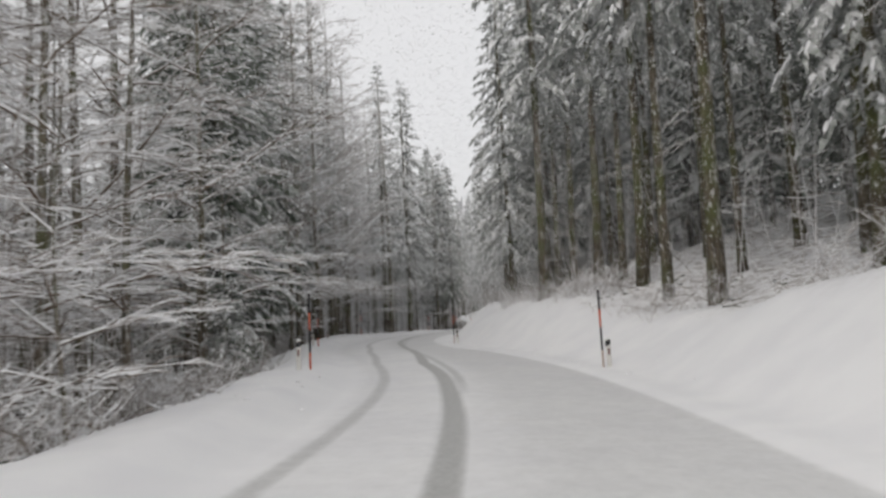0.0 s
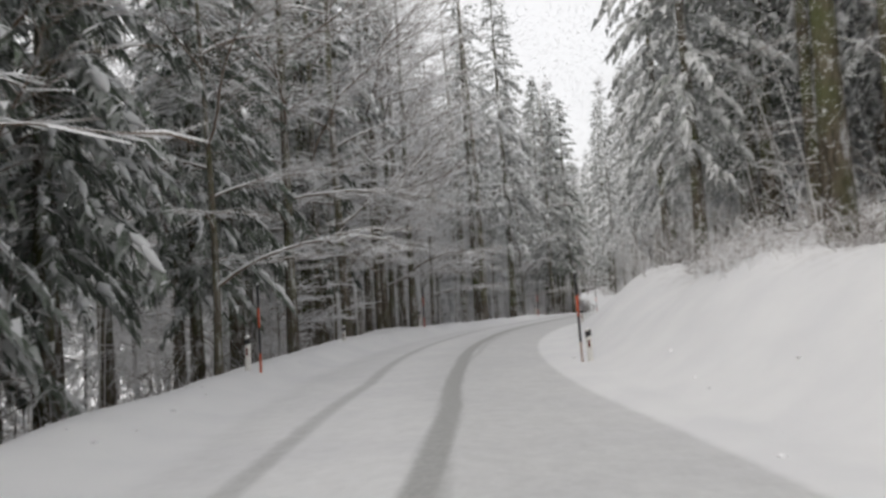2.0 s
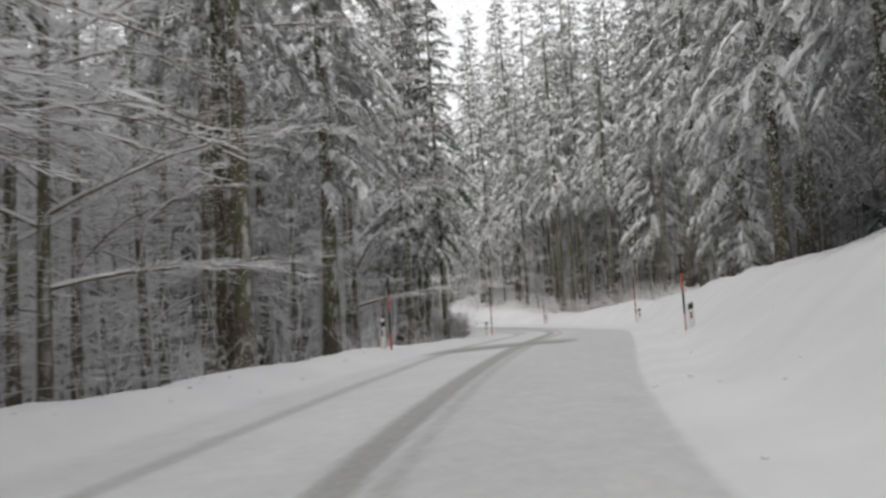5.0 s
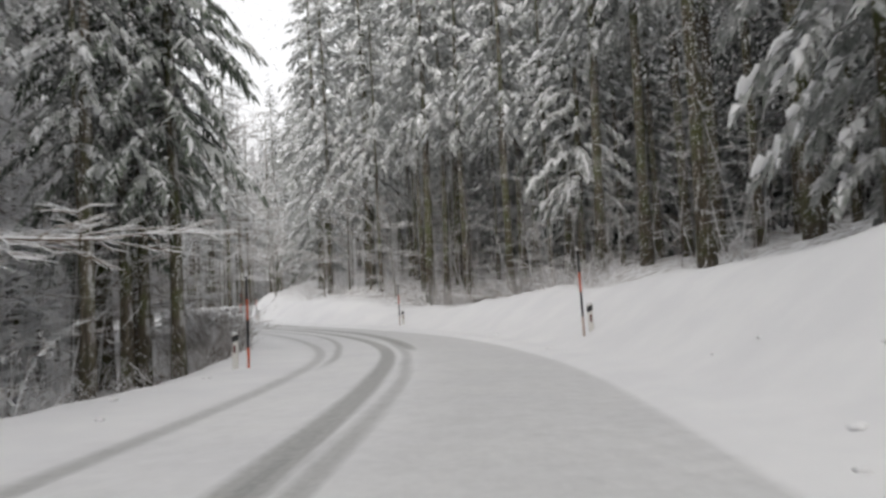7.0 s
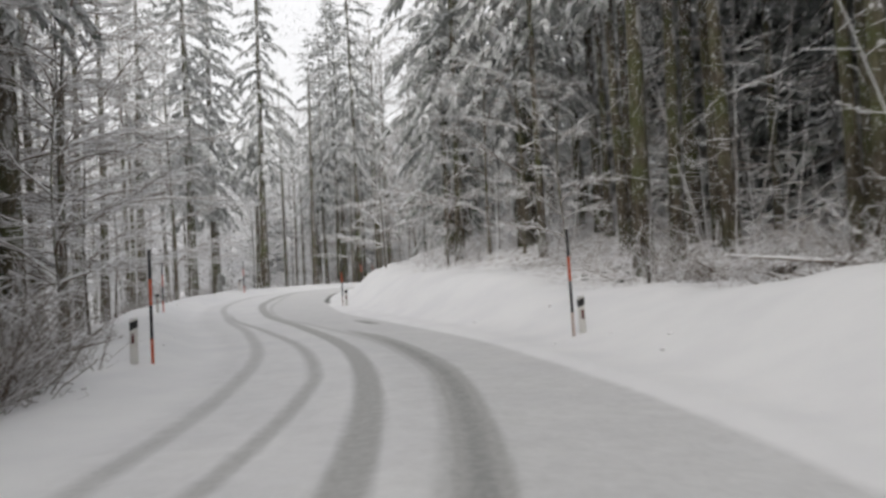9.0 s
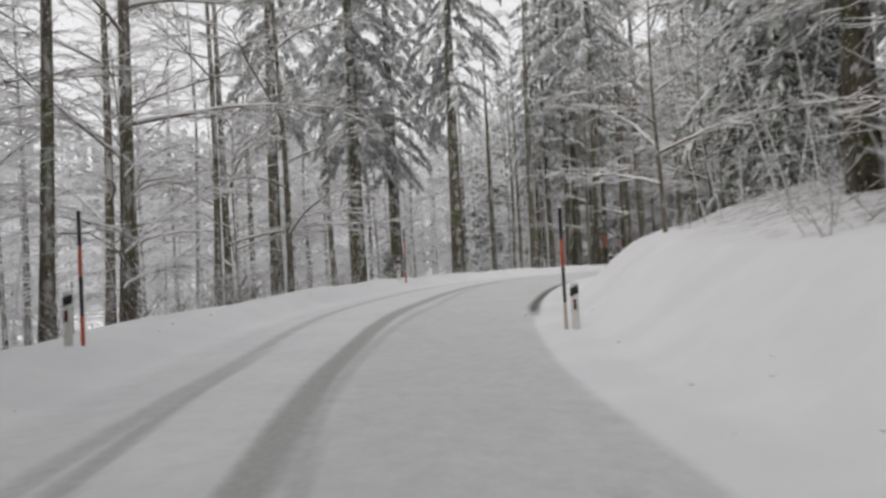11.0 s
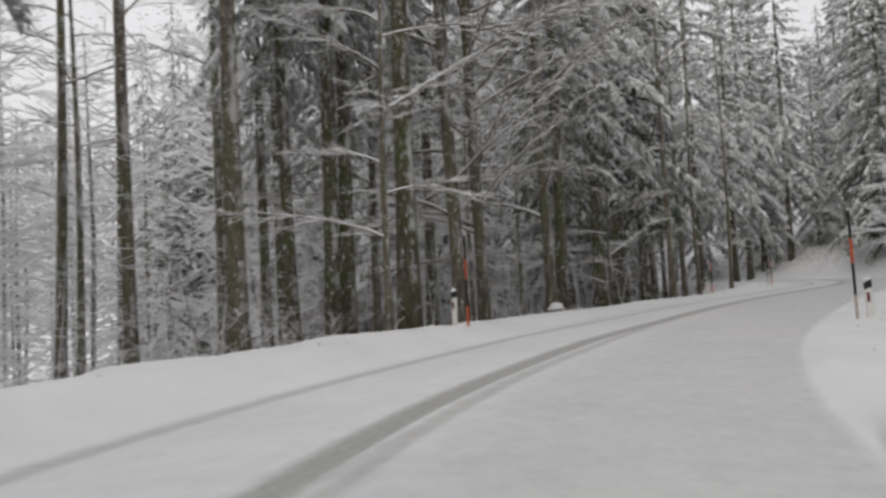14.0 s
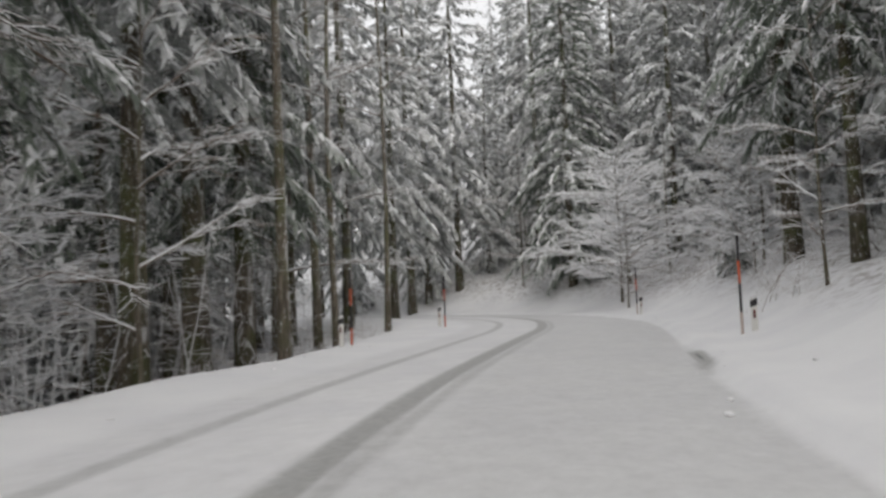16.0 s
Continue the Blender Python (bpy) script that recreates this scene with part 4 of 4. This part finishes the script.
def misty_hill():
    """The far side of the valley: a white hill and woods, mist put into their colour."""
    rnd = random.Random(31)
    rings, turns = 14, 90

    def crest(w):
        return 40 + 7 * math.sin(2.3 * w + 1) + 4 * math.sin(5.1 * w) + 2 * math.sin(11 * w + 2)

    def at(w, f):
        r = 120 + 150 * f
        return Vector((r * math.sin(w), 165 + r * math.cos(w), -22 + (22 + crest(w)) * float(smooth(0.0, 0.75, f))))

    verts, faces = [], []
    for i in range(turns + 1):
        w = radians(-150 + 230 * i / turns)
        for k in range(rings + 1):
            p = at(w, k / rings)
            verts.append((p.x, p.y, p.z + 1.5 * lumps(p.x, p.y, 0.05)))
    for i in range(turns):
        for k in range(rings):
            a = i * (rings + 1) + k
            faces.append((a, a + 1, a + rings + 2, a + rings + 1))
    me = bpy.data.meshes.new("far_hillside")
    me.from_pydata(verts, [], faces)
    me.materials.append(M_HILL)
    me.shade_smooth()
    tagged(new("far_hillside", me), "snow-covered hill beyond the wood, paled for mist", "hill", kind="structure")
    sh = Shape()
    for _ in range(2600):
        w, f = radians(rnd.uniform(-150, 80)), rnd.uniform(0.12, 0.75)
        p = at(w, f) - UP
        h = rnd.uniform(9, 17)
        for k in range(6):
            g = rnd.uniform(0, 6.28)
            z = h * (0.1 + 0.15 * k)
            d = Vector((math.cos(g), math.sin(g), -0.35)) * (h - z) * 0.24
            sh.sliver(p + UP * z - d, p + UP * (z + 0.22 * h) + d * 0.3, h * 0.09, rnd.uniform(-1, 1))
        sh.strip(p, p + UP * h, 0.35, rnd)
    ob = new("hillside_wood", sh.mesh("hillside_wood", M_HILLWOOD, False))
    tagged(ob, "far wood on the hill, whitened for mist", "forest", kind="stuff")


misty_hill()


def brushwood(seed, material, label, stretches):
    """Thin stems and dead twigs between the trunks, too many to count."""
    rnd = random.Random(seed)
    sh = Shape()
    for s0, s1, u0, u1, count in stretches:
        for _ in range(count):
            p = spot(rnd.uniform(s0, s1), rnd.uniform(u0, u1), 0.1)
            h = rnd.uniform(2.0, 7.5)
            w = rnd.uniform(0, 6.28)
            q = curve_out(p, Vector((0.2 * math.cos(w), 0.2 * math.sin(w), 1)), h, 0.1, rnd, 3, 0.06)
            sh.tube(q, [0.018, 0.016, 0.012, 0.006], 3, False)
            for _k in range(int(h * 2.6)):
                a, d = along(q, rnd.uniform(0.1, 0.98))
                w = rnd.uniform(0, 6.28)
                b = a + Vector((math.cos(w), math.sin(w), rnd.uniform(-0.15, 0.45))) * rnd.uniform(0.4, 1.5)
                sh.strip(a, b, 0.008, rnd, 0.09)
                for _j in range(3):
                    c = a.lerp(b, rnd.uniform(0.3, 0.9))
                    sh.strip(c, c + Vector((rnd.uniform(-1, 1), rnd.uniform(-1, 1), rnd.uniform(-0.2, 0.5))) * rnd.uniform(0.2, 0.6), 0.006, rnd)
    ob = new("brushwood", sh.mesh("brushwood", material))
    tagged(ob, label, "undergrowth", kind="stuff")


brushwood(91, M_TWIG, "tangle of thin bare snow-lined stems between the trunks",
          ((-4, 62, -18, -7.5, 140), (-4, 60, 8, 20, 130), (98, 130, 7.5, 18, 90), (130, 205, 7, 16, 120)))
brushwood(93, M_DEAD_TWIG, "tangle of thin brown dead stems between the trunks",
          ((0, 40, -16, -6.3, 220), (164, 200, -16, -8, 40), (98, 130, 9, 18, 60)))
brushwood(92, M_WHITE_TWIG, "thin snowy stems between the trunks, whitened further for haze",
          ((42, 98, -18, -7.5, 440), (98, 130, -20, -7.5, 220), (130, 168, -28, -8.5, 170), (164, 204, -18, -8, 120), (26, 44, -18, -9, 110)))

# ---- road furniture ----


def make_snow_pole(label, lowest, tall=1.92):
    ob = tagged(new("snow_pole"), label, "snow pole", "snow poles along the road")
    z = -0.3
    for name, top, mat, r in (("lower_band", 0.42, lowest, 0.027), ("lower_shaft", 0.98, M_BLACK, 0.027), ("upper_band", 1.42, M_ORANGE, 0.0265), ("upper_shaft", tall, M_BLACK, 0.0265)):
        sh = Shape()
        sh.tube([Vector((0, 0, z)), Vector((0, 0, top - 0.012)), Vector((0, 0, top))], [r, r, r * 0.93], 10)
        shaft = part(name, sh, mat, ob)
        z = top
    sh = Shape()
    sh.blob(Vector((0, 0, tall + 0.012)), 0.032, random.Random(3), 0.9, 5, 8, 0.1)
    part("snow_cap", sh, M_SNOW, shaft)
    return ob


def make_delineator():
    """A roadside post: rounded three-sided white body, black slanted band, reflector and a cap of snow."""
    ob = tagged(new("delineator_post"), "white roadside marker post with black top band", "marker post", "marker posts along the road")

    def prism(z0, z1, grow, slant=0.0):
        sh = Shape()
        ring = []
        for k in range(12):
            w = 2 * math.pi * k / 12
            ring.append(((0.062 + 0.008 * math.cos(3 * w)) * grow * math.cos(w), (0.05 + 0.006 * math.cos(3 * w)) * grow * math.sin(w)))
        n = len(sh.v)
        sh.v += [Vector((x, y, z0 + (slant * x if z0 > 0 else 0))) for x, y in ring] + [Vector((x, y, z1 + slant * x)) for x, y in ring]
        sh.f += [(n + k, n + (k + 1) % 12, n + 12 + (k + 1) % 12, n + 12 + k) for k in range(12)]
        sh.f += [tuple(reversed(range(n, n + 12))), tuple(range(n + 12, n + 24))]
        return sh

    body = part("body", prism(-0.3, 0.74, 1.0, 0.4), M_WHITE, ob, smooth=False)
    part("band", prism(0.57, 0.70, 1.05, 0.4), M_BLACK, body, "black band", smooth=False)
    sh = Shape()
    sh.box((-0.022, -0.062, 0.34), (0.022, -0.048, 0.5))
    part("reflector", sh, M_REFLECT, body, "small dark red reflector")
    sh = Shape()
    sh.blob(Vector((0, 0, 0.745)), 0.066, random.Random(4), 0.45, 5, 10, 0.1)
    part("snow_cap", sh, M_SNOW, body)
    return ob


POLE = make_snow_pole("thin snow pole with black and red-orange bands", M_ORANGE)
DULL_POLE = make_snow_pole("thin black and orange snow pole, its foot crusted with snow", M_CRUST)
POST = make_delineator()


def stand(ob, m):
    if ob.name in USED:
        copy_thing(ob, m)
    else:
        USED.add(ob.name)
        ob.matrix_basis = m


def stand_pair(x, y, beside, lean):
    """A snow pole at x, y, and its marker post beside it, outwards where beside points away from the road."""
    s, u = where(x, y)
    n = RN[int(np.argmin(np.abs(RS - s)))]
    yaw = math.degrees(math.atan2(n[1], n[0]))
    stand(POLE if u < 0 else DULL_POLE, pose(x, y, height(s, u), lean, 0.7 * lean, yaw))
    beside *= 0.7 if u < 0 else 0.5
    px, py = x + n[0] * beside, y + n[1] * beside
    z = height(*where(px, py)) if u < 0 else height(s, u) - 0.04
    stand(POST, pose(px, py, z, 0, 1.5 * lean, yaw))


for x, y, beside, lean in (
    (-3.11, 17.6, -0.42, 0.6), (4.2, 17.35, 0.3, -0.8), (-6.52, 37.3, -0.4, 0.4), (0.43, 38.12, 0.35, -1.2), (-6.84, 57.33, -0.32, 0.5), (0.5, 56.96, 0.25, -0.8),
    (-2.3, 75.6, -0.3, 0.2), (5.03, 73.95, 0.3, -0.5), (2.23, 93.87, -0.4, 0.8), (9.55, 93.48, 0.35, -1.4), (1.01, 111.87, -0.42, 0.4), (8.19, 112.95, 0.35, -0.8),
    (-5.35, 127.71, -0.3, 0.3), (0.9, 131.2, 0.3, -0.2), (-7.31, 144.39, -0.4, 0.5), (-0.38, 145.58, 0.35, -0.6), (-1.95, 162.6, -0.45, 0.3), (4.83, 159.97, 0.4, -1.0),
    (9.85, 182.7, -0.4, 0.2), (15.43, 175.17, 0.45, 0.3), (15.7, 190.1, -0.3, 0.2), (23.7, 189.0, 0.3, 0.1),
):
    stand_pair(x, y, beside, lean)
for x, y in ((-7.75, 47.3), (13.4, 196.5)):
    stand(POST, pose(x, y, height(*where(x, y)) - 0.25, 0, 2, 10))

# ---- small things at the roadside ----


def make_rock(seed, r):
    rnd = random.Random(seed)
    sh = Shape()
    sh.blob(Vector((0, 0, r * 0.45)), r * 0.85, rnd, 0.85, 7, 11, 0.2)
    ob = tagged(new("boulder"), "dark mossy boulder capped with snow", "rock", "boulders at the roadside")
    stone = part("stone", sh, M_ROCK, ob)
    cap = Shape()
    cap.blob(Vector((0.08 * r, 0, r * 0.98)), r * 0.68, rnd, 0.5, 6, 11, 0.15)
    part("snow_cap", cap, M_SNOW, stone)
    return ob


ROCKS = [make_rock(1, 0.34), make_rock(2, 0.2)]
for i, (s, u, turn) in enumerate(((112.5, -5.0, 0.3), (113.4, -5.4, 2.0), (110.8, -5.3, 4.0), (114.6, 8.6, 1.0), (113.2, 9.2, 2.5), (116.5, 9.4, 5.0), (115.4, 7.9, 2.2), (113.9, 7.5, 0.4), (117.6, 8.4, 3.3), (112.0, 7.9, 4.4), (118.8, 9.0, 1.9), (109.6, -4.75, 2.6), (175.1, -4.95, 1.4), (24.0, -5.4, 3.0))):
    stand(ROCKS[i % 2], Matrix.Translation(spot(s, u, 0.1)) @ Matrix.Rotation(turn, 4, "Z"))


def bank_litter():
    """Stones, clods and broken twigs, half snowed in, along the foot of the wood."""
    rnd = random.Random(19)
    stones, twigs = Shape(), Shape()
    for s0, s1, u0, u1, count in ((107, 122, 7.0, 10.5, 420), (14, 46, 6.6, 9.5, 260), (104, 115, -5.8, -4.5, 110), (4, 26, -6.6, -5.0, 120)):
        for _ in range(count):
            s, u = rnd.uniform(s0, s1), rnd.uniform(u0, u1)
            if rnd.random() < 0.45:
                q = rnd.uniform(0.03, 0.11)
                stones.blob(spot(s, u, -q * 0.2), q, rnd, 0.6, 4, 6, 0.35)
            else:
                a = spot(s, u, -0.02)
                w = rnd.uniform(0, 6.28)
                twigs.strip(a, a + Vector((math.cos(w), math.sin(w), rnd.uniform(0.0, 0.7))) * rnd.uniform(0.2, 0.8), 0.014, rnd, 0.06)
    ob = tagged(new("forest_litter"), "dark stones and broken twigs half covered by snow", "litter", kind="stuff")
    tagged(part("stonework", stones, M_ROCK, ob), kind="stuff")
    tagged(part("twigwork", twigs, M_DEAD_TWIG, ob, "", False), kind="stuff")


bank_litter()


def fallen_limb(s, u, way, length, rise, r=0.05):
    rnd = random.Random(int(s * 10))
    sh = Shape()
    q = curve_out(spot(s, u, 0.02), Vector((math.cos(way), math.sin(way), rise)), length, 0.12, rnd, 6, 0.05)
    sh.tube(q, [r * (1 - 0.12 * i) for i in range(7)], 6)
    ob = tagged(new("fallen_branch"), "fallen dead branch leaning on the bank, lined with snow", "branch", "fallen branches on the bank")
    stem = part("stem", sh, M_TWIG, ob)
    for _ in range(5):
        tw = Shape()
        a, d = along(q, rnd.uniform(0.35, 0.95))
        tw.tube(curve_out(a, d + Vector((rnd.uniform(-1, 1), rnd.uniform(-1, 1), rnd.uniform(-0.3, 0.4))), rnd.uniform(0.4, 1.1), 0.3, rnd, 3, 0.1), [0.018, 0.015, 0.011, 0.006], 4, False)
        part("twig", tw, M_TWIG, stem)


for args in ((112.6, 7.2, -0.45, 3.7, 0.72, 0.06), (113.5, 8.2, 2.6, 2.4, 0.12, 0.07), (115.0, 8.4, 0.2, 2.2, 0.1, 0.06), (114.2, 7.8, 1.4, 1.8, 0.15, 0.05), (117.0, 8.8, 2.0, 2.6, 0.1, 0.06), (116.0, 9.2, -0.5, 2.0, 0.2, 0.05), (26.5, 8.2, 1.9, 3.0, 0.15, 0.05)):
    fallen_limb(*args)


def wooden_stake(x, y, h):
    sh = Shape()
    sh.tube([Vector((0, 0, -0.2)), Vector((0, 0, h * 0.9)), Vector((0.01, 0, h))], [0.05, 0.045, 0.03], 7)
    ob = tagged(new("stake"), "short weathered wooden stake in the snow", "stake")
    shaft = part("shaft", sh, M_WOOD, ob)
    cap = Shape()
    cap.blob(Vector((0, 0, h)), 0.05, random.Random(8), 0.6, 5, 8, 0.1)
    part("snow_cap", cap, M_SNOW, shaft)
    ob.matrix_basis = Matrix.Translation((x, y, height(*where(x, y))))


wooden_stake(10.43, 116.68, 0.5)


def notice_board(x, y):
    s, u = where(x, y)
    z = height(s, u)
    ob = tagged(new("notice_board"), "plain white square board on a dark post", "sign")
    sh = Shape()
    sh.tube([Vector((0, 0.02, -0.2)), Vector((0, 0.02, 2.95))], [0.04, 0.035], 8)
    part("post", sh, M_WOOD, ob)
    sh = Shape()
    sh.box((-0.36, -0.03, 2.25), (0.36, -0.005, 2.85))
    part("panel", sh, M_WHITE, ob, "blank white panel")
    ob.matrix_basis = pose(x, y, z, 0, 0, 25)


notice_board(-10.05, 129.4)


def snow_lumps():
    """Clods thrown up by the plough along both edges of the road."""
    rnd = random.Random(17)
    sh = Shape()
    for _ in range(420):
        s = rnd.uniform(-10, 205)
        side = rnd.choice((-1, 1))
        u = side * rnd.gauss(3.9 if side < 0 else 3.7, 0.55)
        r = rnd.uniform(0.015, 0.05) * (1.6 if rnd.random() < 0.05 else 1)
        if abs(u) > 2.8:
            sh.blob(spot(s, u, -r * 0.2), r, rnd, 0.55, 4, 6, 0.35)
    ob = new("snow_clods", sh.mesh("snow_clods", M_SNOW))
    tagged(ob, "small clods of ploughed snow along the road edge", "snow clods", kind="stuff")


snow_lumps()


def falling_snow():
    """Flakes in the air: small and few low over the road, thicker among and above the trees, where they veil the distance."""
    rnd = np.random.default_rng(23)

    def flakes(count, s0, s1, u_in, u_out, z0, z1, r0, r1):
        s = rnd.uniform(s0, s1, count)
        u = rnd.uniform(u_in, u_out, count) * rnd.choice((-1, 1), count)
        z = rnd.uniform(z0, z1, count)
        i = np.clip(((s + 20) / STEP).astype(int), 0, len(RS) - 1)
        far = np.clip(np.abs(u) - 8, 0, None) * np.sign(u)
        c = np.zeros((count, 3))
        c[:, :2] = RC[i, :2] + RN[i] * (u - far)[:, None] + RFAR[i] * far[:, None]
        c[:, 2] = RC[i, 2] + z
        d = rnd.normal(size=(count, 3, 3))
        d /= np.linalg.norm(d, axis=2)[:, :, None]
        grow = np.clip((z - z0) / (z1 - z0) * 1.6, 0, 1) * rnd.uniform(0.5, 1, count)
        return (c[:, None, :] + d * (r0 + (r1 - r0) * grow)[:, None, None]).reshape(-1, 3)

    v = np.vstack([flakes(14000, -4, 205, 3.2, 20, 0.3, 13, 0.006, 0.014), flakes(3000, -4, 205, 0, 3.2, 2.8, 12, 0.005, 0.012),
                   flakes(400000, 0, 225, 0, 6, 3.0, 12, 0.008, 0.034), flakes(330000, 0, 225, 6, 13, 1.5, 12, 0.01, 0.055), flakes(150000, 42, 98, 5.2, 13, 0.8, 9, 0.01, 0.05)])
    n = len(v)
    me = bpy.data.meshes.new("falling_snow")
    me.vertices.add(n)
    me.vertices.foreach_set("co", v.astype(np.float32).ravel())
    me.loops.add(n)
    me.loops.foreach_set("vertex_index", np.arange(n, dtype=np.int32))
    me.polygons.add(n // 3)
    me.polygons.foreach_set("loop_start", np.arange(0, n, 3, dtype=np.int32))
    me.update(calc_edges=True)
    me.materials.append(M_FLAKE)
    tagged(new("falling_snow", me), "loose white snowflakes falling through the air", "snowflakes", kind="stuff")


falling_snow()
